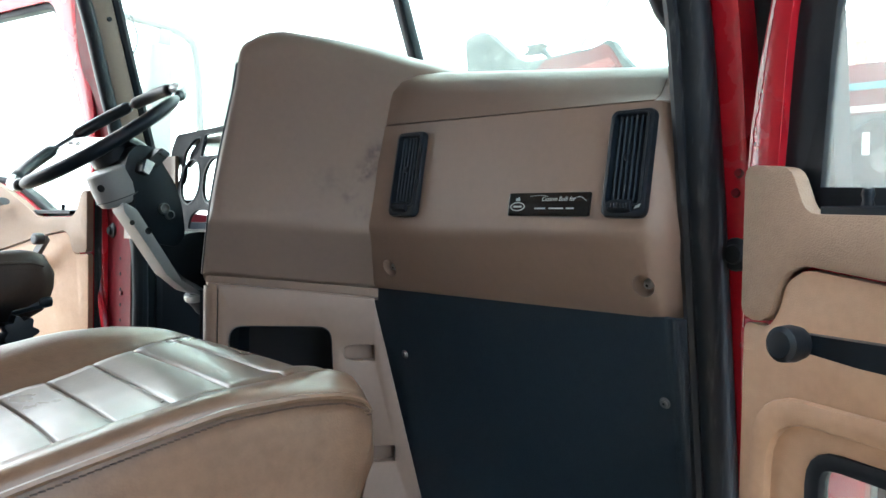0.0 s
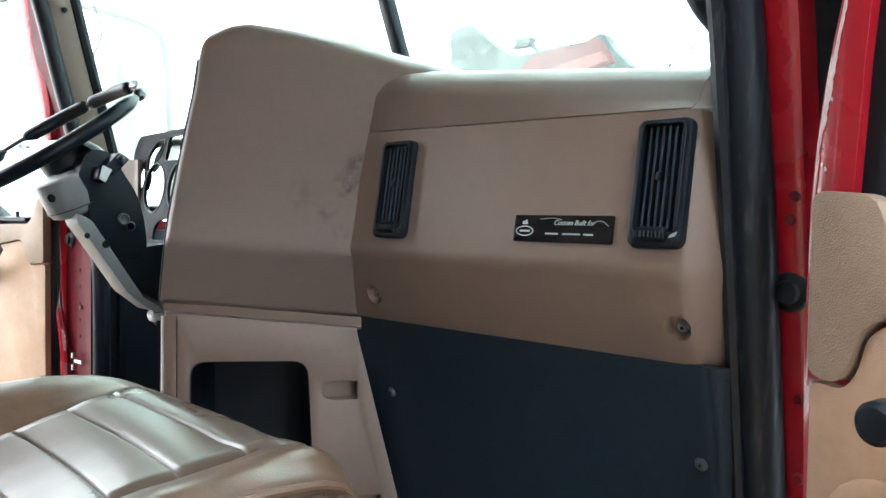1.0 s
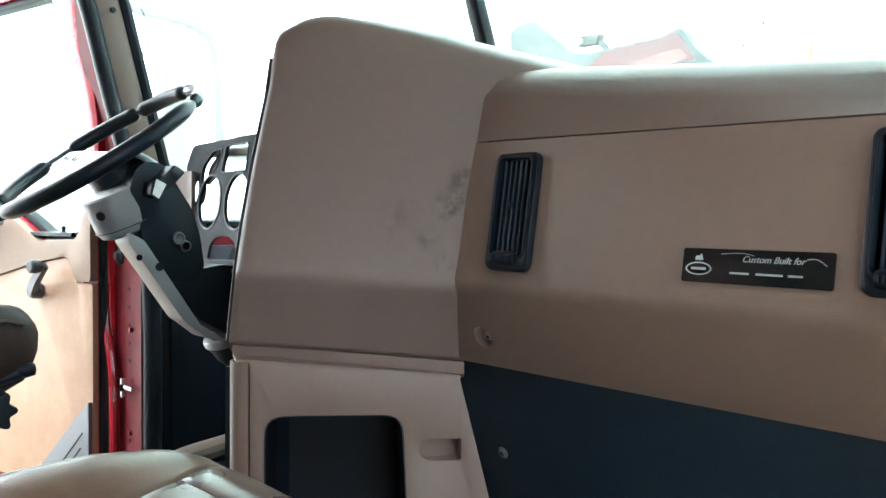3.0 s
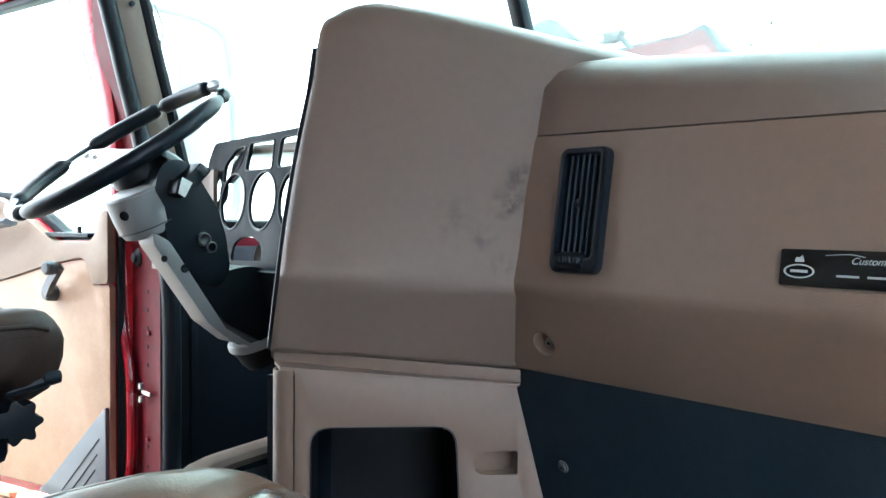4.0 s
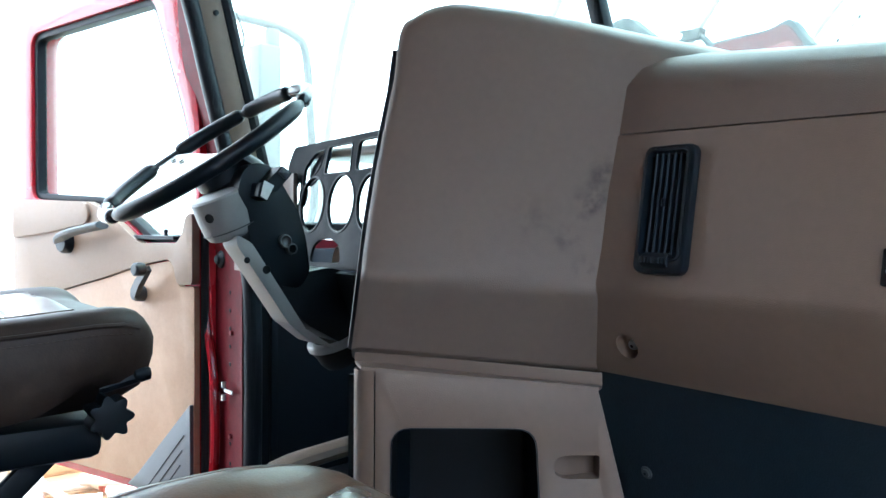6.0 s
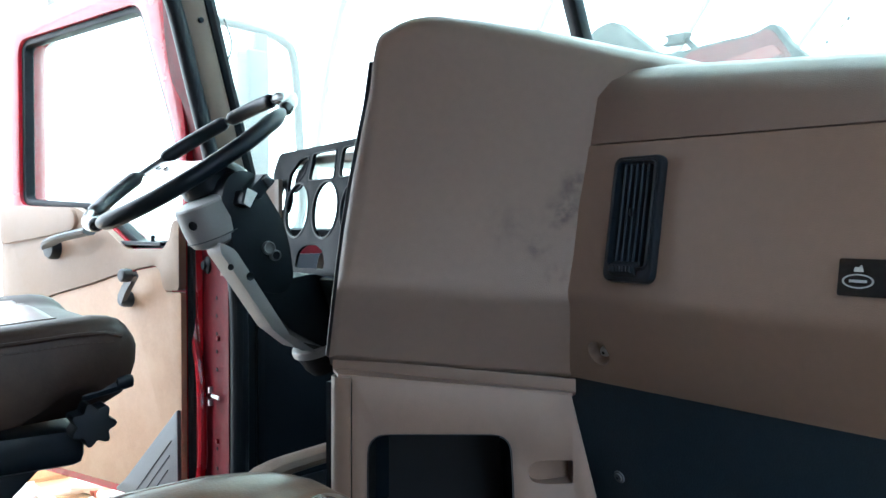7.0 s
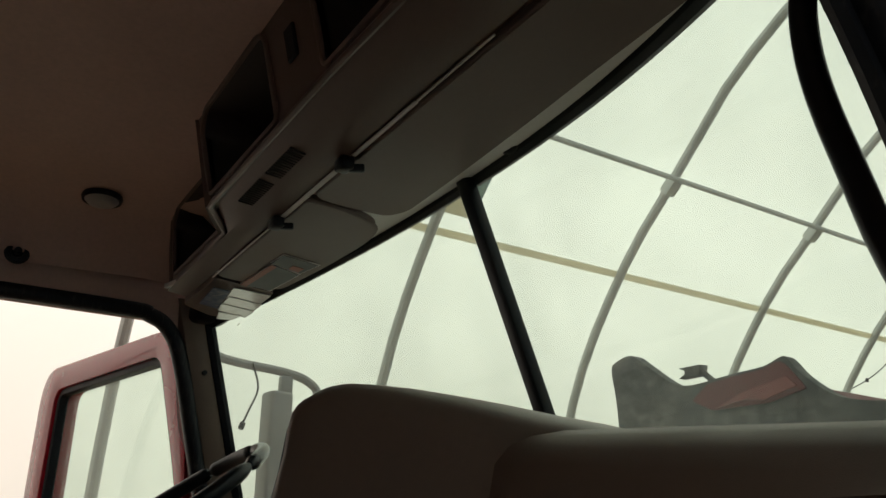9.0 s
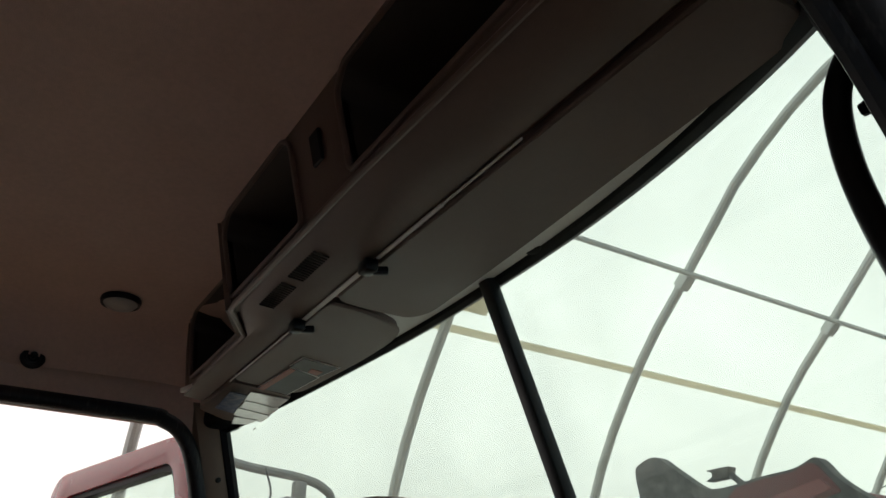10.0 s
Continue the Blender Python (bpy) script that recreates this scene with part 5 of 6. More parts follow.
# flaked paint along the front edge, and a pale strip that also paints its highlight
rng = random.Random(11)
DOOR_EDGE = ([1.7, 1.9, 1.95, 2.0, 2.06, 2.12, 2.2, 2.3], [-0.0145, -0.0135, -0.0105, -0.0025, 0.009, 0.0205, 0.037, 0.059])
for k in range(9):
    z = rng.triangular(1.79, 2.1, 1.93)
    h_, w_ = rng.uniform(0.001, 0.003), rng.uniform(0.0005, 0.0012)
    e_ = interp(z, *DOOR_EDGE)
    loop = [(w_ * math.cos(2 * math.pi * i / 9) * rng.uniform(0.5, 1.4), z + h_ * math.sin(2 * math.pi * i / 9) * rng.uniform(0.5, 1.4)) for i in range(9)]
    part("paint_chip", plate(loop, (), 0.0006, pmx @ pose(e_ + 0.006 + 0.012 * rng.random() ** 2, 0, 0.0004)), CHIP_AND_GLINT, pdoor)
left, right = [], []
for k in range(170):
    z = lerp(1.72, 2.26, k / 169)
    e_ = interp(z, *DOOR_EDGE)
    w_ = interp(z, [1.72, 1.75, 1.77, 1.80, 1.83, 1.86, 1.89, 1.92, 1.95, 1.975, 2.0, 2.05, 2.1, 2.18, 2.24, 2.26], [0.0006, 0.003, 0.0045, 0.0025, 0.004, 0.006, 0.003, 0.0055, 0.0075, 0.011, 0.010, 0.006, 0.007, 0.0045, 0.003, 0.0006])
    w_ *= 0.45
    w_ *= 1 + 0.35 * noise.noise((z * 60, 3.1, 0)) + 0.3 * noise.noise((z * 190, 1.7, 0)) + rng.uniform(-0.1, 0.1)
    left.append((e_, z))
    right.append((e_ + max(0.0004, w_), z))
part("pale_edge", plate(left + right[::-1], (), 0.0008, pmx @ pose(0, 0, 0.0006)), CHIP_AND_GLINT, pdoor, "ragged pale strip along the door edge, part chipped paint, part painted highlight")


# passenger's hinge pillar: a red face beside the seal, then a black strip for the shaded gap behind the door
secs, gap = [], []
for y, z in [(p.y, p.z) for p in spline([(0, y, z) for y, z in RIGHT_SEAL[:9]], 3)]:
    out = 0.03 * max(0, (z - 2.3) / 0.2)
    secs.append([(0.895 - out, y + 0.03, z), (0.918 - out, y + 0.016, z), (0.924 - out, y + 0.012, z), (0.946 - out, y + 0.011, z), (0.951 - out, y + 0.014, z), (0.953 - out, y + 0.05, z)])
    gap.append([(0.95 - out, y + 0.052, z), (1.03 - out, y + 0.054, z), (1.035 - out, y + 0.09, z)])
jamb = tag_structure(new("hinge_pillar"), "red painted hinge pillar behind the passenger's door", "pillar")
part("face", loft(secs, 0.004), RED, jamb)
part("gap_shade", loft(gap, 0.004), RUBBER, jamb, "black strip standing for the shade in the door gap")
for x, y, z in ((0.942, 0.951, 1.898), (0.937, 0.955, 1.876), (0.94, 0.981, 1.70), (0.94, 0.988, 1.62), (0.94, 0.996, 1.56)):
    part("bolt", lathe([(0, 0.005), (0.0045, 0.0045), (0.006, 0)], 10, axes((x, y, z), (1, 0, 0), (0, 0, 1), (0, -1, 0))), RED_OLD, jamb, "painted bolt head")
part("plug", lathe([(0, 0.014), (0.010, 0.012), (0.012, 0.007), (0.018, 0.004), (0.02, 0)], 20, axes((0.935, 0.964, 1.806), (1, 0, 0), (0, 0, 1), (0, -1, 0))), RUBBER, jamb, "black rubber plug")


# hinge pillar fittings
def hinge_bits(side, y, x, name):
    th = thing(name, "steel door check and hinge bolts on the red pillar", "door hinge")
    part("check_strap", rbox((0.05, 0.004, 0.010), 0.002, 1, pose(x + side * 0.02, y - 0.012, 1.475)), STEEL, th)
    for z in (1.49, 1.458):
        part("roller", lathe([(0, 0.007), (0.006, 0.007), (0.006, -0.007), (0, -0.007)], 12, pose(x + side * 0.04, y - 0.016, z)), STEEL, th)
    for z in (1.24, 1.36, 1.62):
        part("bolt", lathe([(0, 0.006), (0.006, 0.006), (0.0075, 0)], 8, axes((x + side * (0.03 if z < 1.4 else 0.022), y - 0.001, z), (1, 0, 0), (0, 0, 1), (0, -1, 0))), RED_OLD, th)
    for z in (1.225,):
        part("hinge_leaf", rbox((0.045, 0.02, 0.07), 0.008, 2, pose(x + side * 0.095, y - 0.02, z)), RED_OLD, th, "red painted hinge leaf")
        part("hinge_bolt", lathe([(0, 0.008), (0.008, 0.008), (0.01, 0)], 8, axes((x + side * 0.09, y - 0.03, z), (1, 0, 0), (0, 0, 1), (0, -1, 0))), STEEL, th, "steel hinge bolt")
    part("plug", lathe([(0, 0.016), (0.011, 0.014), (0.013, 0.008), (0.021, 0.004), (0.023, 0)], 20, axes((x + side * 0.09, y - 0.002, 1.80), (1, 0, 0), (0, 0, 1), (0, -1, 0))), RUBBER, th, "black rubber cable plug")
    for z in (1.72, 1.675, 1.63, 1.585, 1.54, 1.34, 1.29):
        part("hole", lathe([(0, 0.0012), (0.0045, 0.0012), (0.0055, 0)], 10, axes((x - 0.035, y - 0.001, z), (1, 0, 0), (0, 0, 1), (0, -1, 0))), DARKIN, th, "dark bolt hole")
    return th


flange = spline([(-1.085, 1.005, 1.86), (-1.078, 1.008, 1.72), (-1.07, 1.01, 1.62), (-1.045, 1.012, 1.545), (-1.03, 1.012, 1.47), (-1.028, 1.012, 1.30), (-1.06, 1.01, 1.19)], 6)
tag_structure(finish("jamb_flange", tube(flange, 0.012, 10), RED), "rolled red flange along the driver's door jamb", "trim")
hinge_bits(-1, 1.03, -0.935, "door_hinge")


# ---- seats ----
def build_seat(name, label, at, pleats, knob, hide, deep):
    seat = thing(name, label, "truck seat", "cab seats")
    # cushion: loft of cross sections from back to front (local x across, y forwards, z up)
    secs = []
    ys = [-0.26, -0.24, -0.18, -0.05, 0.1, 0.18, 0.225, 0.25, 0.262]
    ht = [0.03, 0.045, 0.05, 0.056, 0.065, 0.071, 0.070, 0.056, 0.022]
    wd = [0.235, 0.245, 0.25, 0.252, 0.253, 0.252, 0.246, 0.235, 0.22]
    for y, h_, w_ in zip(ys, ht, wd):
        row = []
        lo = -deep + 0.05 * max(0, (y - 0.05) / 0.2) * (1 if knob else 0)
        prof = [(-0.99, lo), (-1.02, -0.05), (-1.0, -0.008), (-0.95, 0.008), (-0.86, 0.013), (-0.74, 0.008), (-0.66, 0.0), (-0.4, -0.001), (0, 0.0), (0.4, -0.001), (0.66, 0.0), (0.74, 0.008), (0.86, 0.013), (0.95, 0.008), (1.0, -0.008), (1.02, -0.05), (0.99, lo)]
        for px_, pz_ in prof:
            row.append(at @ Vector((px_ * w_, y - (0.07 * max(0, (y - 0.12) / 0.14) if pz_ == lo else 0.02 * max(0, (y - 0.12) / 0.14) if pz_ == -0.05 else 0), h_ + pz_)))
        secs.append(row)
    b = loft(secs, 0, False)
    b2 = b
    bmesh.ops.holes_fill(b2, edges=[e for e in b2.edges if e.is_boundary], sides=0)
    bmesh.ops.subdivide_edges(b2, edges=list(b2.edges), cuts=1, use_grid_fill=True, smooth=0.6)
    part("cushion", b2, hide, seat, "brown leather cushion with worn bolsters", 60)
    # pleated inset
    rows = []
    n = 60
    for i in range(n + 1):
        y = lerp(-0.235, 0.165, i / n)
        ph = ((y + 0.235) / 0.4 * pleats) % 1.0
        bulge = 0.0055 * (1 - abs(2 * ph - 1) ** 10) if pleats else 0.004
        row = []
        for k in range(13):
            x = lerp(-0.168, 0.168, k / 12)
            zc = interp(y, ys, ht) + 0.008 - 0.004 * (x / 0.168) ** 2 + bulge * (1 - (abs(x) / 0.168) ** 6) + (0.006 * (abs(x) / 0.168) ** 8)
            row.append(at @ Vector((x, y + 0.01 * math.cos(x * 8), zc)))
        rows.append(row)
    part("pleated_inset", loft(rows, 0.004), LEATHER_TOP, seat, "pleated grey-brown leather inset", 50)
    for s in (-1, 1):
        pts = [at @ Vector((s * 0.2525 * (1 if y < 0.2 else 0.985), y, interp(y, ys, ht) - 0.008)) for y in np.linspace(-0.24, 0.235, 24)]
        part("piping", tube(pts, 0.0035, 6), hide, seat, "leather piping")
        for k in range(56):
            y = lerp(-0.23, 0.22, k / 55)
            p = at @ Vector((s * 0.2575, y, interp(y, ys, ht) - 0.02))
            part("stitch", rbox((0.0016, 0.0048, 0.0014), 0, 1, Matrix.Translation(p)), STITCH, seat)
    # base and backrest
    part("seat_pan", rbox((0.475, 0.44, 0.055), 0.015, 2, at @ pose(0, -0.03, -0.096)), BLACK, seat)
    part("pedestal", rbox((0.30, 0.26, 0.30), 0.03, 2, at @ pose(-0.02, -0.13, -0.27)), BLACK, seat)
    for s in (-1, 1):
        part("link", rbox((0.02, 0.34, 0.035), 0.006, 2, at @ pose(s * 0.2, 0.035, -0.2, 44, 0, 0)), BLACK, seat, "black suspension link")
    part("backrest", rbox((0.48, 0.14, 0.62), 0.06, 4, at @ pose(0, -0.335, 0.30, -8, 0, 0)), LEATHER, seat, "brown leather backrest", 60)
    if knob:
        c = at @ axes((0.225, 0.193, -0.062), (0, 1, 0), (0, 0, 1), (1, 0, 0))
        loop = [((0.0265 + 0.0045 * math.cos(7 * a)) * math.cos(a), (0.0265 + 0.0045 * math.cos(7 * a)) * math.sin(a)) for a in (2 * math.pi * k / 48 for k in range(48))]
        part("adjuster_knob", plate(loop, (), 0.04, c, bevel=0.006), BLACK, seat, "black lobed adjuster knob")
        part("lever", tube([at @ Vector(p) for p in ((0.2, 0.13, -0.03), (0.226, 0.195, -0.026), (0.23, 0.236, -0.016))], 0.009, 8), BLACK, seat, "black lever")
        part("knob", lathe([(0, -0.014), (0.009, -0.011), (0.0115, 0.0), (0.009, 0.011), (0, 0.014)], 12, at @ pose(0.232, 0.243, -0.012, 90, 0, 0)), BLACK, seat, "black lever knob")
    return seat




def passenger_seat():
    """A dished cushion with raised bolsters, a pleated inset and a stitched outer seam."""
    seat = thing("passenger_seat", "brown leather truck seat with a pleated grey top", "truck seat", "cab seats")
    cx = 0.534
    ys = [0.06, 0.12, 0.26, 0.36, 0.42, 0.49, 0.55, 0.585, 0.605, 0.616]
    ridge_z = [1.61, 1.625, 1.657, 1.677, 1.688, 1.690, 1.685, 1.676, 1.662, 1.640]
    dish_y, dish_k = [0.06, 0.40, 0.50, 0.56, 0.60], [1.0, 1.0, 0.5, 0.18, 0.0]
    prof = [(-0.210, None), (-0.218, -0.075), (-0.221, -0.040), (-0.2195, -0.015), (-0.213, -0.006), (-0.203, -0.001), (-0.192, 0.0), (-0.180, -0.008), (-0.170, -0.024), (-0.162, -0.034),
            (-0.12, -0.037), (-0.06, -0.040), (0.0, -0.041)]
    prof += [(-x, z) for x, z in reversed(prof[:-1])]

    def seam_x(y):
        """Half width of the inset, which flares to the front."""
        return interp(y, [0.06, 0.36, 0.46, 0.525, 0.58], [0.098, 0.104, 0.118, 0.136, 0.163])

    def stretch(x, y):
        """From the plain profile to the flared one."""
        a, h = abs(x), seam_x(y)
        a = a * h / 0.162 if a <= 0.162 else lerp(h, 0.192, (a - 0.162) / 0.03) if a < 0.192 else a
        return math.copysign(a, x)

    def top(x, y):
        """Height of the cushion at x across, y along."""
        r, k = interp(y, ys, ridge_z), interp(y, dish_y, dish_k)
        x = max(-0.2185, min(0.2185, x))
        pz = interp(x, [p[0] for p in prof[3:-3]], [p[1] for p in prof[3:-3]])
        full = 0.011 * math.exp(-((y - 0.565) / 0.045) ** 2) * max(0, min(1, (x - 0.10) / 0.06)) * max(0, min(1, (0.2195 - x) / 0.02))
        return r + pz * (k if abs(x) < 0.19 else 1) - 0.03 * x + full

    def squeeze(y):
        return interp(y, [0.5, 0.57, 0.604, 0.616], [1.0, 0.99, 0.965, 0.93])

    secs = []
    for y in [0.06, 0.1, 0.16, 0.22, 0.28, 0.33, 0.37, 0.40, 0.43, 0.46, 0.49, 0.515, 0.54, 0.56, 0.575, 0.587, 0.597, 0.605, 0.611, 0.616]:
        row = []
        for x, z in prof:
            zz = 1.43 if z is None else interp(y, ys, ridge_z) + z - 0.03 * x if abs(x) > 0.2 else top(x, y) - (0.02 if abs(x) < 0.15 and y < 0.58 else 0)
            row.append((cx + stretch(x, y) * squeeze(y), y - (0.045 * max(0, (y - 0.45) / 0.166) ** 2 if z is None else 0.016 * max(0, (y - 0.45) / 0.166) ** 2 if z == -0.075 else 0) - 0.022 * (x / 0.22) ** 4 * max(0, (y - 0.52) / 0.09), zz))
        secs.append(row)
    b = loft(secs, 0, False)
    bmesh.ops.holes_fill(b, edges=[e for e in b.edges if e.is_boundary], sides=0)
    bmesh.ops.subdivide_edges(b, edges=list(b.edges), cuts=1, use_grid_fill=True, smooth=0.0)
    part("cushion", b, LEATHER, seat, "brown leather cushion with worn bolsters", 70)
    # pleated inset with narrow creases
    rows = []
    creases = [0.114, 0.166, 0.218, 0.27, 0.322, 0.374, 0.426, 0.478, 0.53]
    yy = sorted(set([round(v, 4) for v in np.linspace(0.08, 0.578, 60)] + [c + d_ for c in creases for d_ in (-0.004, -0.002, -0.001, 0, 0.001, 0.002, 0.004)]))
    for y in yy:
        near = min(abs(y - c) for c in creases)
        dip = 0.0022 * max(0, 1 - near / 0.0022) - 0.0025 * min(1, near / 0.03) ** 0.5
        row = []
        for k in range(25):
            x = lerp(-0.163, 0.163, k / 24)
            edge = max(0, (abs(x) - 0.15) / 0.013)
            row.append((cx + stretch(x, y) * squeeze(y), y + 0.012 * math.cos(x * 9), top(x, min(y, 0.575)) + 0.003 - dip * (1 - edge) - 0.006 * edge ** 2 - 0.007 * max(0, (y - 0.535) / 0.043) ** 2))
        rows.append(row)
    part("pleated_inset", loft(rows, 0.004), LEATHER_TOP, seat, "pleated grey leather inset", 60)
    for s in (-1, 1):
        pts = [(cx + s * 0.2225 * squeeze(y), y - 0.022 * max(0, (y - 0.52) / 0.09), top(s * 0.2225, y) + 0.004) for y in np.linspace(0.08, 0.603, 34)]
        part("piping", tube(pts, [0.0034] * 31 + [0.003, 0.0022, 0.001], 6), LEATHER, seat, "leather piping")
        for k in range(90):
            y = lerp(0.09, 0.596, k / 89)
            p = Vector((cx + s * 0.2225 * squeeze(y), y - 0.022 * max(0, (y - 0.52) / 0.09), top(s * 0.2225, y) - 0.004))
            part("stitch", rbox((0.0022, 0.0045, 0.0009), 0, 1, Matrix.Translation(p)), STITCH, seat)
    part("seat_pan", rbox((0.40, 0.46, 0.04), 0.012, 2, pose(cx, 0.32, 1.43)), BLACK, seat)
    part("pedestal", rbox((0.34, 0.36, 0.25), 0.03, 2, pose(cx, 0.30, FLOOR + 0.125)), BLACK, seat)
    part("backrest", rbox((0.44, 0.14, 0.62), 0.06, 4, pose(cx, 0.0, 1.90, -8, 0, 0)), LEATHER, seat, "brown leather backrest", 60)
    return seat


passenger_seat()
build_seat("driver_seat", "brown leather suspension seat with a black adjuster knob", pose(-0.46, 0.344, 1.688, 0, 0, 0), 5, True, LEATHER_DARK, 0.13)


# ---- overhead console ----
# console brown darkened to stand for the shade inside bays and slots
RECESS_SHADE = mat("shaded_recess_brown", (0.03, 0.024, 0.02), 0.6, vary=0.1)
LIPPL = mat("brown_smooth_plastic", (0.15, 0.105, 0.087), 0.42, vary=0.05)
over = thing("overhead_console", "brown plastic overhead console with open bays", "overhead console")
secs = []
for x in np.linspace(-0.655, 0.80, 30):
    yb = interp(x, [-0.66, -0.62, -0.27, -0.17, 0.13, 0.30, 0.72], [0.805, 0.80, 0.79, 0.733, 0.73, 0.728, 0.74])
    secs.append([(x, yb + 0.012, 2.545), (x, yb + 0.002, 2.53), (x, yb + 0.004, 2.518), (x, yb + 0.016, 2.51), (x, 0.79, 2.503), (x, 0.831, 2.497), (x, 0.839, 2.501), (x, 0.845, 2.56)])
part("underside", loft(secs, 0.006), CONSOLE, over)


def bay_front(x0_, x1_, y_lo, y_hi, holes):
    """A raked rear face with open bays, each with a lip and a box coloured dark for shade behind it."""
    v = Vector((0, y_hi - y_lo, 0.185))
    hgt = v.length
    v = v.normalized()
    m = axes((0, y_lo, 2.515), (1, 0, 0), v, Vector((1, 0, 0)).cross(v))
    loops = [rounded([(a, 0.022), (b_, 0.022), (b_, 0.15), (b_ - 0.02, 0.165), (a + 0.03, 0.165), (a, 0.14)], 0.012, 3) for a, b_ in holes]
    part("bay_face", plate([(x0_, 0), (x1_, 0), (x1_, hgt), (x0_, hgt)], loops, 0.012, m @ pose(0, 0, -0.012), bevel=0.002), CONSOLE, over)
    for lp in loops:
        part("bay_lip", plate(inset(lp, -0.006), [inset(lp, 0.002)], 0.006, m, bevel=0.002), CONSOLE, over)
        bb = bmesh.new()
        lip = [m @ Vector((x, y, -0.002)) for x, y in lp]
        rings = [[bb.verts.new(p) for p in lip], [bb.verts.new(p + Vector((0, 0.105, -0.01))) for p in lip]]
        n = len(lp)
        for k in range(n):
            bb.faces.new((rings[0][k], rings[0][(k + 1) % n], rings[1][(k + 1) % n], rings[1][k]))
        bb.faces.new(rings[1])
        part("bay", bb, RECESS_SHADE, over, "open bay, coloured dark for its inner shade")
    return m


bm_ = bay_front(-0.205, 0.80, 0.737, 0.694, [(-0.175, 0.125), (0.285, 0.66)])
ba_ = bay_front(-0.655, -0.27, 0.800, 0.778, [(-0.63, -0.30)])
b = loft([[(-0.282, 0.794, 2.512), (-0.262, 0.784, 2.512), (-0.17, 0.733, 2.512)], [(-0.282, 0.772, 2.70), (-0.262, 0.756, 2.70), (-0.19, 0.700, 2.70)]], 0.012)
part("step", b, CONSOLE, over)
lip = [(-0.656, 0.799, 2.514), (-0.45, 0.797, 2.513), (-0.272, 0.790, 2.513), (-0.255, 0.780, 2.513), (-0.172, 0.731, 2.512), (-0.15, 0.729, 2.512), (0.3, 0.727, 2.512), (0.78, 0.738, 2.513)]
part("lip", tube(lip, 0.0055, 8), LIPPL, over, "smooth rolled lip along the bays")
part("end_lip", tube([(-0.657, 0.80, 2.514), (-0.658, 0.79, 2.60), (-0.656, 0.785, 2.67)], 0.006, 8), LIPPL, over)
part("bay_post", tube([(-0.276, 0.788, 2.515), (-0.292, 0.781, 2.575), (-0.30, 0.776, 2.62), (-0.28, 0.772, 2.69)], 0.006, 8), LIPPL, over, "rolled edge of the end bay")
part("switch_blank", rbox((0.03, 0.05, 0.006), 0.002, 1, bm_ @ pose(0.205, 0.10, 0.002)), DARKIN, over)
part("cup_ring", lathe([(0.024, 0.004), (0.022, 0.008), (0.016, 0.006), (0.0, 0.002)], 20, ba_ @ pose(-0.36, 0.10, -0.06)), BLACK, over)
part("tie_screw", lathe([(0, 0.008), (0.006, 0.007), (0.008, 0)], 12, pose(-0.215, 0.748, 2.60, 80, 0, 0)), STEEL, over, "steel screw")
for x0_ in (-0.115, 0.008):
    for k in range(13):
        x = x0_ + k * 0.0078 + 0.004
        part("grille_slot", rbox((0.0026, 0.026, 0.004), 0.0006, 1, pose(x, 0.772, 2.5052, -3.5, 0, 0)), RECESS_SHADE, over)


# ---- sun visors ----
def visor(name, strips, corners, radii, label, clip_x):
    v = thing(name, label, "sun visor", "sun visors")
    outline = rounded(corners, radii, 6)
    b = plate(outline, (), 0.016, axes((0, 0.854, 2.495), (1, 0, 0), Vector((0, 0.99, 0.09)), Vector((0, -0.09, 0.99))), bevel=0.005)
    part("pad", b, CONSOLE, v)
    wv_ = axes((0, 0.854, 2.499), (1, 0, 0), Vector((0, 0.99, 0.09)), Vector((0, -0.09, 0.99)))
    part("welt", tube([wv_ @ Vector((x, y, 0)) for x, y in outline], 0.0035, 6, True), CONSOLE, v, "stitched edge welt")
    for a, c, w_ in strips:
        part("rail", rbox((c - a, w_, 0.003), 0.001, 1, pose((a + c) / 2, 0.8395, 2.4958)), HEADTRIM, v, "pale rail behind the visor")
    m = pose(clip_x, 0.834, 2.488)
    part("clip", rbox((0.03, 0.022, 0.02), 0.005, 2, m), BLACK, v, "black plastic visor clip")
    part("clip_arm", rbox((0.011, 0.024, 0.012), 0.003, 2, m @ pose(0.006, 0.017, -0.004, 0, 0, -30)), BLACK, v, "black clip arm")
    return v


visor("sun_visor", ((-0.49, -0.15, 0.003), (-0.112, -0.006, 0.009)), [(-0.47, -0.012), (-0.028, -0.006), (-0.044, 0.07), (-0.097, 0.166), (-0.167, 0.184), (-0.321, 0.178), (-0.54, 0.152)],
      [0.02, 0.012, 0.1, 0.04, 0.08, 0.3, 0.04], "brown padded sun visor with warning labels", -0.128)
visor("sun_visor", ((-0.004, 0.118, 0.009), (0.154, 0.33, 0.0065), (0.332, 0.5, 0.0035)), [(0.006, -0.005), (0.785, 0.0), (0.785, 0.118), (0.65, 0.134), (0.497, 0.143), (0.365, 0.154), (0.15, 0.167), (-0.008, 0.172), (-0.041, 0.150), (-0.031, 0.079), (-0.014, 0.011)],
      [0.008, 0.02, 0.045, 0.2, 0.2, 0.2, 0.3, 0.02, 0.02, 0.1, 0.02], "brown padded sun visor", 0.135)
vis = thing("card_pocket", "brown corner pocket holding white cards beside the visor", "card pocket")
part("pad", plate(rounded([(-0.704, -0.015), (-0.486, -0.008), (-0.558, 0.148), (-0.79, 0.152), (-0.80, 0.085)], [0.02, 0.006, 0.012, 0.03, 0.03], 4), (), 0.014, axes((0, 0.855, 2.495), (1, 0, 0), Vector((0, 0.99, 0.09)), Vector((0, -0.09, 0.99))), bevel=0.004), CONSOLE, vis)
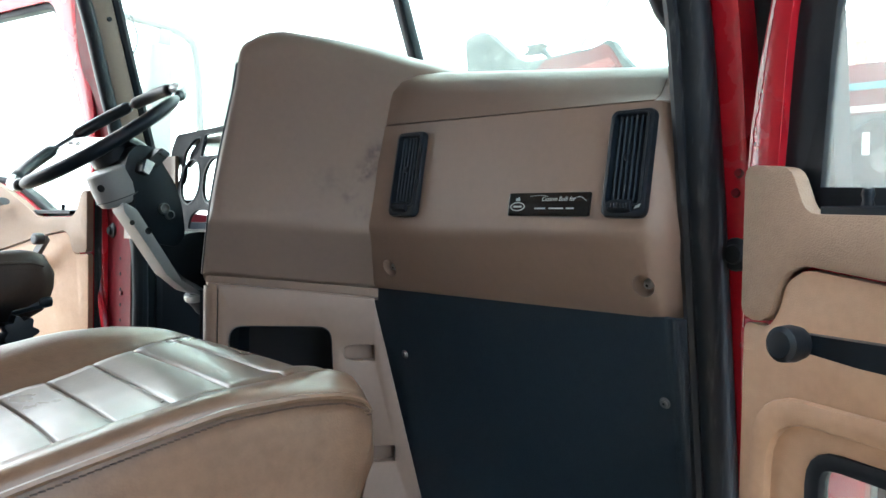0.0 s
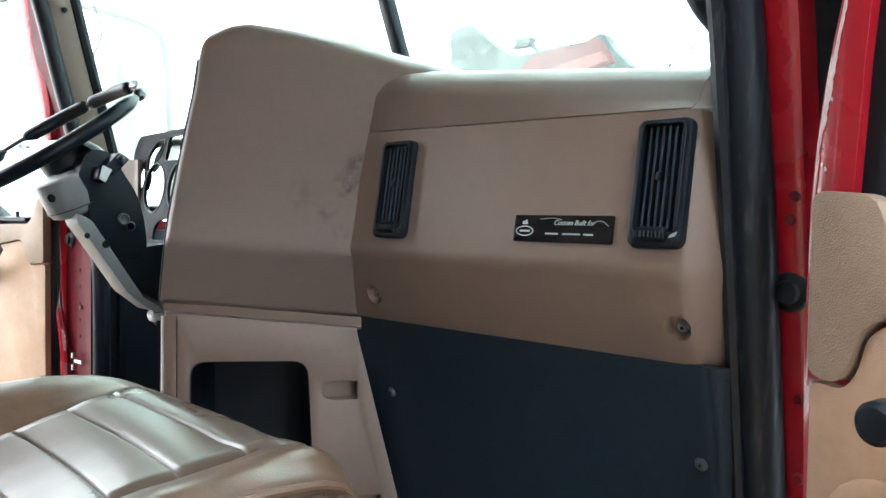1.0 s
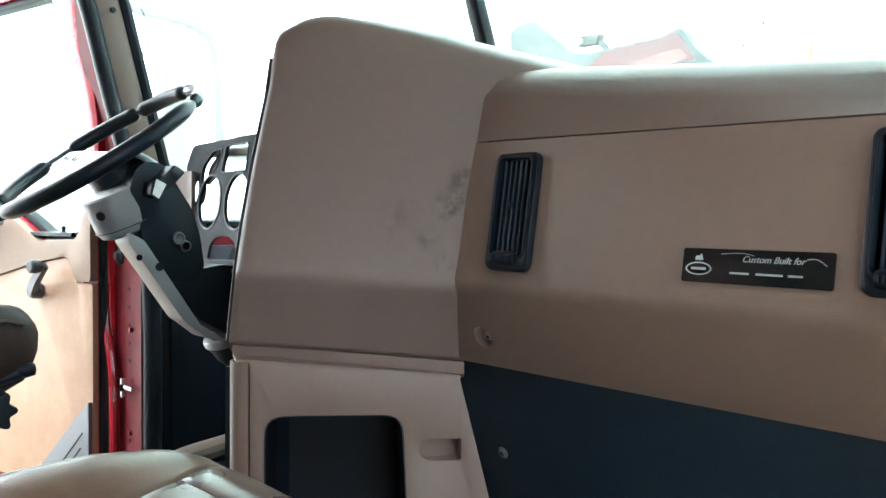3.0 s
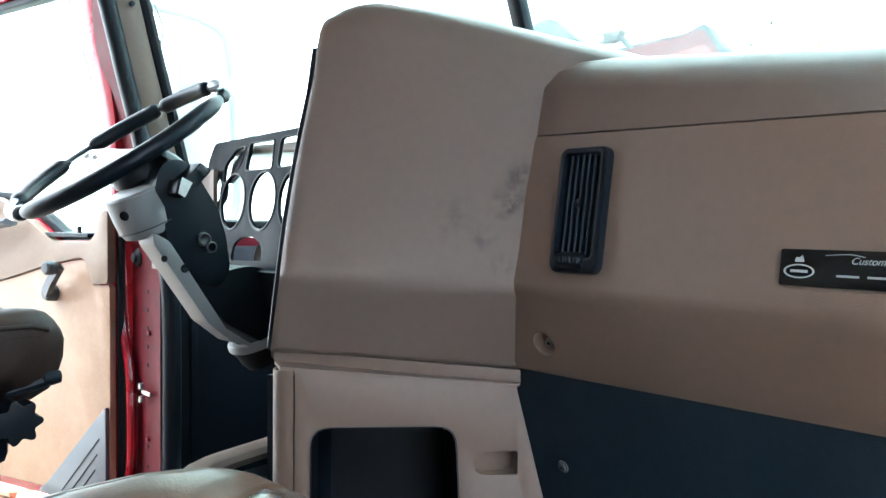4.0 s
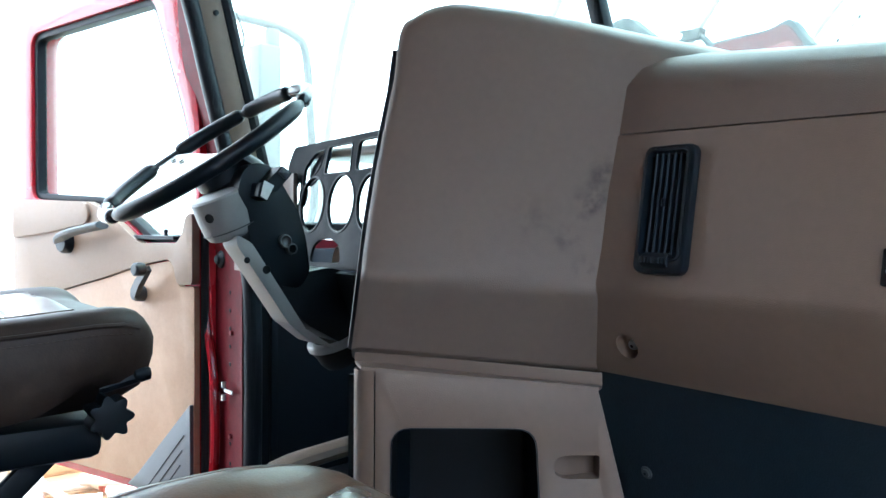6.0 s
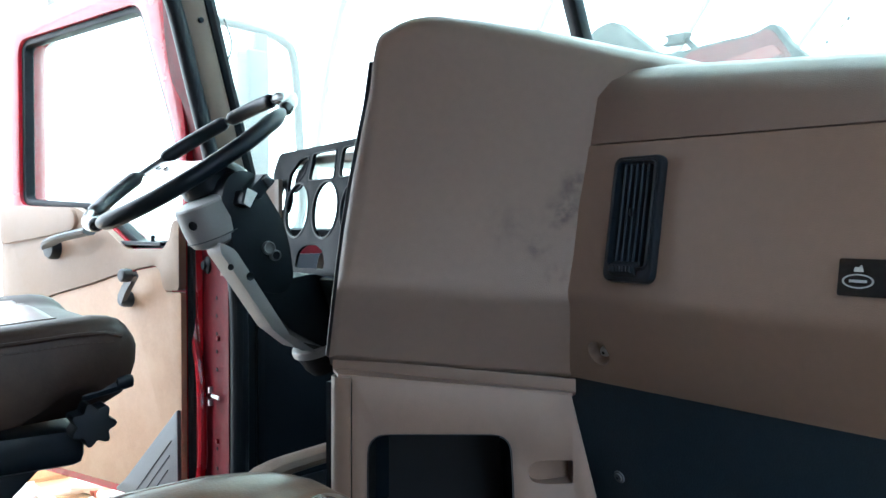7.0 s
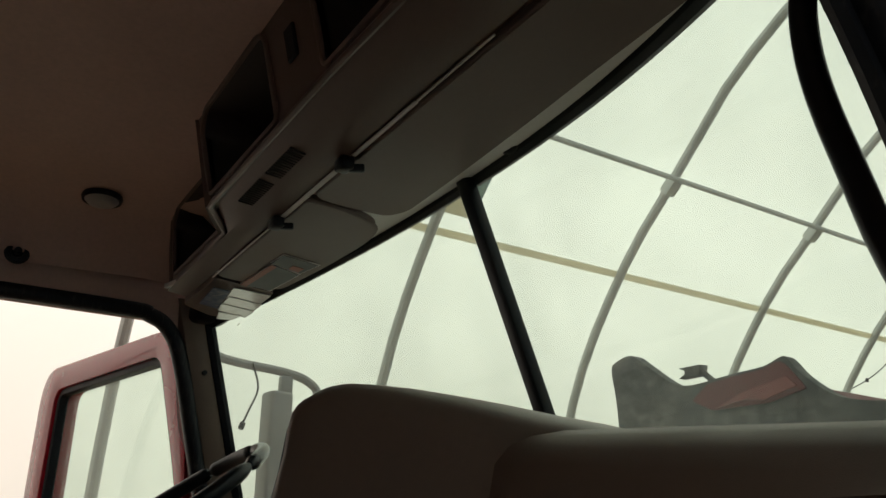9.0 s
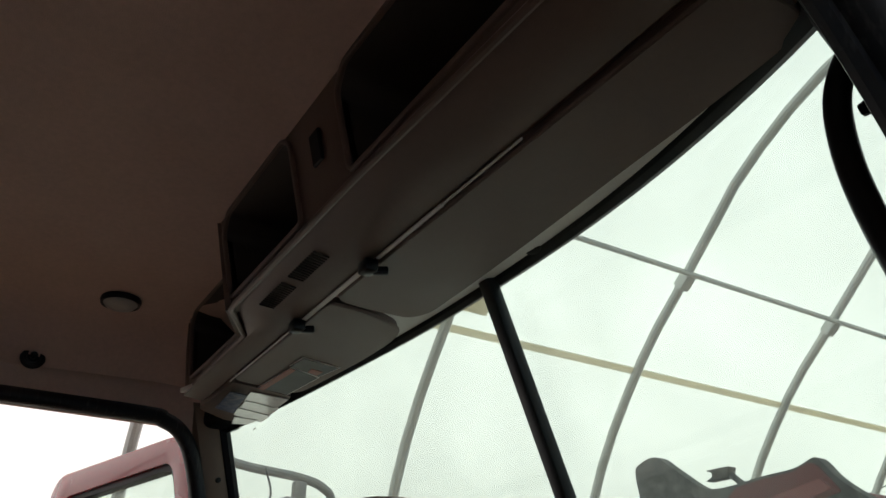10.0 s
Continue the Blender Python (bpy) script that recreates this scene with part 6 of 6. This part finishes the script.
lv = axes((0, 0.855, 2.493), (1, 0, 0), Vector((0, 0.99, 0.09)), Vector((0, -0.09, 0.99)))
quads = (((-0.535, 0.046), (-0.62, 0.058), (-0.66, 0.150), (-0.572, 0.146), LAMINATE), ((-0.60, 0.058), (-0.665, 0.064), (-0.715, 0.155), (-0.645, 0.152), LAMINATE),
         ((-0.655, 0.060), (-0.712, 0.068), (-0.768, 0.156), (-0.705, 0.156), LAMINATE), ((-0.724, 0.075), (-0.788, 0.09), (-0.79, 0.13), (-0.748, 0.14), LAMINATE),
         ((-0.525, -0.002), (-0.655, 0.008), (-0.692, 0.062), (-0.541, 0.04), BLUEPRINT))
for k, (p0_, p1_, p2_, p3_, mt_) in enumerate(quads):
    part("card", plate((p0_, p1_, p2_, p3_), (), 0.0012, lv @ pose(0, 0, -0.0014 - 0.0016 * k, 0, 0, 0)), mt_, vis, "loose white card" if mt_ is LAMINATE else "blue printed card")
lab = thing("warning_label", "dark and red printed label stuck on the visor", "label")
for name_, quad, mt_, lift in (("border", ((-0.503, 0.049), (-0.354, 0.064), (-0.403, 0.145), (-0.543, 0.132)), PAPER, 0.0), ("dark_field", ((-0.507, 0.051), (-0.358, 0.067), (-0.406, 0.142), (-0.538, 0.129)), BLUECARD, 0.0008),
                               ("red_band", ((-0.507, 0.050), (-0.359, 0.062), (-0.368, 0.077), (-0.519, 0.067)), REDCARD, 0.0016), ("border", ((-0.348, 0.055), (-0.290, 0.060), (-0.331, 0.157), (-0.402, 0.142)), PAPER, 0.0),
                               ("dark_field", ((-0.350, 0.058), (-0.295, 0.063), (-0.334, 0.154), (-0.397, 0.140)), BLUECARD, 0.0008), ("red_mark", ((-0.372, 0.105), (-0.350, 0.104), (-0.362, 0.134), (-0.388, 0.132)), REDCARD, 0.0016)):
    part(name_, plate(quad, (), 0.0006, lv @ pose(0, 0.0, 0.0005 - lift)), mt_, lab)
GLUE = strap_cloth()
GLUE.node_tree.nodes["Mix"].inputs["A"].default_value = (0.93, 0.90, 0.82, 1)
GLUE.node_tree.nodes["Mix"].inputs["B"].default_value = (0.96, 0.94, 0.88, 1)
glue = thing("glass_sticker", "small tan sticker and glue spots on the windshield corner", "sticker")
for x, z, w_, h_, mt_ in ((-0.735, 2.487, 0.026, 0.018, GLUE), (-0.80, 2.475, 0.006, 0.005, GLUE), (-0.785, 2.468, 0.007, 0.004, GLUE), (-0.765, 2.474, 0.006, 0.006, GLUE), (-0.815, 2.462, 0.005, 0.006, GLUE), (-0.778, 2.456, 0.005, 0.005, GLUE)):
    uu = -min(0.985, abs(x) / 0.812)
    vv = 0.5
    for it in range(30):
        sp = shield(uu, vv)
        uu, vv = uu * x / sp.x, vv + (z - sp.z)
    sp = shield(uu, vv) + lean_out(-1, vv) * min(1, max(0, (-uu - 0.55) / 0.45)) + Vector((0, 0.011, 0.006))
    tu = (shield(uu + 0.01, vv) - sp).normalized()
    tv = (shield(uu, vv + 0.01) - sp).normalized()
    part("spot", plate(rrect(w_, h_, 0.003), (), 0.0006, axes(sp - Vector((0, 0.007, 0)), tu, tv, tu.cross(tv))), mt_, glue)
head_bolt = thing("header_fitting", "small black round fitting on the trim over the windshield", "fitting")
part("cap", lathe([(0.022, 0), (0.02, 0.008), (0.012, 0.01), (0, 0.008)], 20, pose(0.165, 1.112, 2.592, 160, 0, 0)), BLACK, head_bolt)

dome = thing("dome_light", "round white dome light with a black rim on the headliner", "ceiling light")
part("rim", lathe([(0.036, 0.0), (0.05, -0.004), (0.053, 0.006), (0.05, 0.016), (0.03, 0.02)], 30, pose(-0.622, 0.623, ROOF - 0.03) @ Matrix.Scale(0.8, 4)), BLACK, dome)
part("lens", lathe([(0, -0.016), (0.02, -0.0155), (0.036, -0.011), (0.044, -0.002), (0.044, 0.006)], 28, pose(-0.622, 0.623, ROOF - 0.03) @ Matrix.Scale(0.8, 4)), LENS, dome)
hook = thing("coat_hook", "black coat hook on the side of the headliner", "coat hook")
part("base", lathe([(0, 0.004), (0.012, 0.004), (0.015, 0.010), (0.023, 0.008), (0.027, 0)], 22, axes((-0.838, 0.497, 2.592), (0, 1, 0), (0, 0, 1), (1, 0, 0))), BLACK, hook)
part("prong", lathe([(0, 0.022), (0.006, 0.021), (0.0085, 0.016), (0.006, 0.009), (0.006, 0)], 14, axes((-0.836, 0.497, 2.592), (0, 1, 0), (0, 0, 1), (1, 0, 0))), BLACK, hook)

# ---- grab handle on the passenger's pillar ----
grab = thing("grab_handle", "black rubber-covered grab handle on the windshield pillar", "grab handle")
part("bar", tube(spline([(0.874, 0.965, 2.06), (0.856, 0.955, 2.075), (0.834, 0.95, 2.11), (0.818, 0.95, 2.16), (0.806, 0.95, 2.22), (0.793, 0.95, 2.29), (0.788, 0.95, 2.345), (0.792, 0.95, 2.395), (0.807, 0.95, 2.425), (0.832, 0.945, 2.44)], 5), 0.0118, 12), BLACK, grab)
for p in ((0.878, 0.965, 2.058), (0.835, 0.945, 2.442)):
    part("foot", rbox((0.03, 0.04, 0.045), 0.008, 2, Matrix.Translation(p)), BLACK, grab)

# ---- driver's mirror ----
mir = thing("side_mirror", "grey side mirror on a tubular bracket outside the cab", "side mirror")
part("bracket", tube(spline([(-1.50, 1.05, 2.70), (-1.85, 1.27, 2.665), (-1.85, 1.56, 2.63), (-1.85, 1.66, 2.60), (-1.85, 1.70, 2.54), (-1.85, 1.72, 2.3), (-1.85, 1.72, 1.9), (-1.7, 1.4, 1.8), (-1.4, 1.1, 1.8)], 6), 0.017, 10), GREYMET, mir, "grey tubular bracket")
part("head", rbox((0.09, 0.095, 0.62), 0.014, 3, pose(-1.85, 1.53, 2.24, 0, 0, 8)), GREYMET, mir, "grey mirror head")
part("clamp", rbox((0.04, 0.05, 0.07), 0.008, 2, pose(-1.85, 1.56, 2.58)), GREYMET, mir)
part("cable", tube(spline([(-1.85, 1.42, 2.65), (-1.85, 1.45, 2.56), (-1.85, 1.42, 2.47), (-1.85, 1.40, 2.42)], 5), 0.004, 6), BLACK, mir, "loose black cable")
part("plug", tube([(-1.85, 1.403, 2.425), (-1.85, 1.395, 2.40)], 0.011, 8), BLACK, mir, "black cable plug")

# ---- raised engine hood in front of the windshield ----
hood = thing("engine_hood", "tilted red engine hood with a dark dusty underside", "truck hood")
hp = spline([(-1.26, 2.0, 0), (-1.266, 2.50, 0), (-1.282, 2.665, 0), (-1.252, 2.703, 0), (-1.167, 2.713, 0), (-1.095, 2.662, 0), (-0.982, 2.575, 0), (-0.915, 2.549, 0), (-0.835, 2.545, 0), (-0.70, 2.553, 0), (-0.57, 2.556, 0), (-0.498, 2.575, 0), (-0.473, 2.562, 0), (-0.431, 2.505, 0), (-0.367, 2.447, 0), (-0.294, 2.405, 0), (-0.15, 2.375, 0), (0.0, 2.36, 0), (0.4, 2.36, 0), (0.9, 2.36, 0)], 5)
loop = [(p.x, p.y) for p in hp] + [(0.95, 1.9), (-1.3, 1.9)]
part("underside", plate(loop, (), 0.05, axes((0, 2.8, 0), (1, 0, 0), (0, 0, 1), (0, -1, 0)), bevel=0.012), HOODIN, hood)
part("outer_skin", plate([(x * 0.95, lerp(1.9, z, 0.86)) for x, z in loop], (), 0.5, axes((0, 3.35, 0), (1, 0, 0), (0, 0, 1), (0, -1, 0)), bevel=0.03), RED_OLD, hood)
band = axes((0, 2.746, 0), (1, 0, 0), (0, 0, 1), (0, -1, 0))
part("side_band", plate(rounded([(0.02, 2.20), (0.93, 2.20), (0.93, 2.355), (0.02, 2.352)], 0.02, 3), (), 0.02, band, bevel=0.005), RED_OLD, hood, "red painted edge band")
part("stripe", rbox((0.9, 0.022, 0.004), 0.001, 1, band @ pose(0.475, 2.285, 0.022)), mat("teal_stripe", (0.08, 0.26, 0.3), 0.4), hood, "teal stripe")
part("stripe", rbox((0.9, 0.02, 0.004), 0.001, 1, band @ pose(0.475, 2.215, 0.022)), mat("pale_stripe", (0.6, 0.55, 0.52), 0.4), hood, "pale stripe")
part("tag", rbox((0.022, 0.07, 0.003), 0.001, 1, band @ pose(0.47, 2.11, 0.006)), PAPER, hood, "white tag")
part("lamp_bowl", lathe([(0.13, 0.0), (0.12, 0.01), (0.10, -0.01), (0.0, -0.02)], 28, band @ pose(0.52, 2.06, 0.012)), BLACK, hood, "dark round lamp bowl")
part("support", rbox((1.6, 0.1, 1.9), 0.03, 2, pose(-0.2, 3.1, 0.95)), BLACK, hood, "black front frame under the hood")
patch = rounded([(-0.875, 2.485), (-0.80, 2.533), (-0.70, 2.541), (-0.57, 2.543), (-0.502, 2.560), (-0.48, 2.548), (-0.445, 2.50), (-0.415, 2.455), (-0.56, 2.43), (-0.79, 2.438)], 0.012, 3)
part("red_patch", plate(patch, (), 0.006, axes((0, 2.744, 0), (1, 0, 0), (0, 0, 1), (0, -1, 0))), RED_OLD, hood, "dusty dark red patch")
pale = rounded([(-0.765, 2.443), (-0.646, 2.480), (-0.477, 2.503), (-0.443, 2.467), (-0.575, 2.442), (-0.639, 2.456)], 0.006, 3)
part("pale_patch", plate(pale, (), 0.006, axes((0, 2.737, 0), (1, 0, 0), (0, 0, 1), (0, -1, 0))), FADED, hood, "faded red patch")
part("hook_arm", tube([(-0.79, 2.785, 2.535), (-0.86, 2.785, 2.60)], 0.012, 8), HOODIN, hood)
part("hook", plate(rounded([(-0.852, 2.580), (-0.838, 2.617), (-0.945, 2.620), (-0.917, 2.607), (-0.919, 2.592), (-0.95, 2.582)], 0.006, 3), (), 0.04, axes((0, 2.805, 0), (1, 0, 0), (0, 0, 1), (0, -1, 0)), bevel=0.006), HOODIN, hood, "dark latch hook")

# ---- gear tower on the cab floor ----
tower = thing("gear_tower", "black floor console with a tan rim beside the driver", "floor console")
lp = rounded([(-0.40, 0.84), (-0.06, 0.84), (-0.02, 1.25), (-0.46, 1.25)], 0.10, 6)
part("body", plate(lp, (), 0.24, pose(0, 0, FLOOR), bevel=0.02), BLACK, tower)
part("rim", tube([(x, y, FLOOR + 0.262 + 0.05 * (y - 0.84)) for x, y in lp], 0.026, 10, True, flat=0.7), TAN, tower, "tan moulded rim")

# ---- things on the hall floor beyond the driver's door ----
sheet = thing("plywood_sheet", "orange-brown plywood sheet lying on the floor", "plywood sheet")
part("board", rbox((1.3, 2.4, 0.02), 0.003, 1, pose(-5.0, 1.9, 0.012, 0, 0, 8)), WOOD, sheet)
crate = thing("wooden_crate", "small orange-brown wooden crate on the floor", "crate")
for k in range(3):
    part("slat", rbox((0.02, 0.5, 0.09), 0.004, 1, pose(-5.45, 1.55, 0.09 + 0.11 * k)), WOOD, crate)
    part("slat", rbox((0.4, 0.02, 0.09), 0.004, 1, pose(-5.65, 1.31, 0.09 + 0.11 * k)), WOOD, crate)
part("base", rbox((0.42, 0.52, 0.03), 0.004, 1, pose(-5.66, 1.55, 0.038)), WOOD, crate)
rng = random.Random(21)
PALE = mat("pale_plastic_pipe", (0.68, 0.62, 0.56), 0.5, vary=0.15, vary_scale=9, dirt=(0.4, 0.2, 0.15), dirt_amount=0.4, dirt_scale=6)
for k in range(13):
    p = Vector((-4.75 + rng.uniform(-0.28, 0.3), 1.55 + rng.uniform(-0.45, 0.42), 0.06 + 0.02 * (k % 4) + 0.02))
    a = rng.uniform(-0.6, 0.6) + (1.2 if k % 3 else 0.2)
    d_ = Vector((math.cos(a), math.sin(a), rng.uniform(-0.05, 0.05))) * rng.uniform(0.10, 0.3)
    r_ = rng.uniform(0.022, 0.042)
    pc = thing("pipe_offcut", "pale plastic pipe offcut lying in a loose heap", "pipe offcut", "pipe offcuts")
    part("pipe", tube([p - d_, p + d_], r_, 12), PALE, pc)
    part("socket", tube([p + d_ * 0.72, p + d_ * 1.02], r_ * 1.25, 12), REDCARD if k % 4 == 0 else PALE, pc)

# ---- the far end of the hall ----
ORANGE = mat("orange_brown_timber", (0.52, 0.24, 0.1), 0.7, vary=0.2, vary_scale=4)
gate = thing("timber_gate_frame", "orange-brown timber frame with pale panels across the hall", "timber frame")
for gx in (-5.2, -4.72, -3.3):
    part("post", rbox((0.16, 0.16, 4.85), 0.01, 1, pose(gx, 13.6, 2.425)), ORANGE, gate)
for gz in (4.36, 2.4):
    part("rail", rbox((2.1, 0.14, 0.2), 0.01, 1, pose(-4.25, 13.6, gz)), ORANGE, gate)
part("panel", rbox((1.25, 0.05, 2.0), 0.01, 1, pose(-4.0, 13.6, 4.1)), PALE, gate, "pale sheet panel")
truss = thing("pipe_truss", "steel pipe truss braces near the far end of the hall", "truss")
for a, c in (((-5.5, 13.2, 4.66), (-4.0, 13.2, 5.6)), ((-5.3, 13.2, 4.86), (-4.98, 13.2, 4.2)), ((-4.76, 13.2, 5.6), (-4.72, 13.2, 4.7)), ((-5.35, 13.2, 4.75), (-3.6, 13.2, 5.1))):
    part("brace", tube([a, c], 0.025, 8), PIPE, truss)
wire = thing("festoon_wire", "thin sagging wire with small clips under the hall cover", "wire")
wp = spline([(-6.0, 11.2, 4.0), (-5.0, 11.3, 4.25), (-4.4, 11.4, 4.75), (-3.9, 11.4, 5.5)], 6)
part("wire", tube(wp, 0.008, 5), BLACK, wire)
for p in wp[3::3]:
    part("clip", rbox((0.04, 0.04, 0.06), 0.01, 1, Matrix.Translation(p)), BLACK, wire)
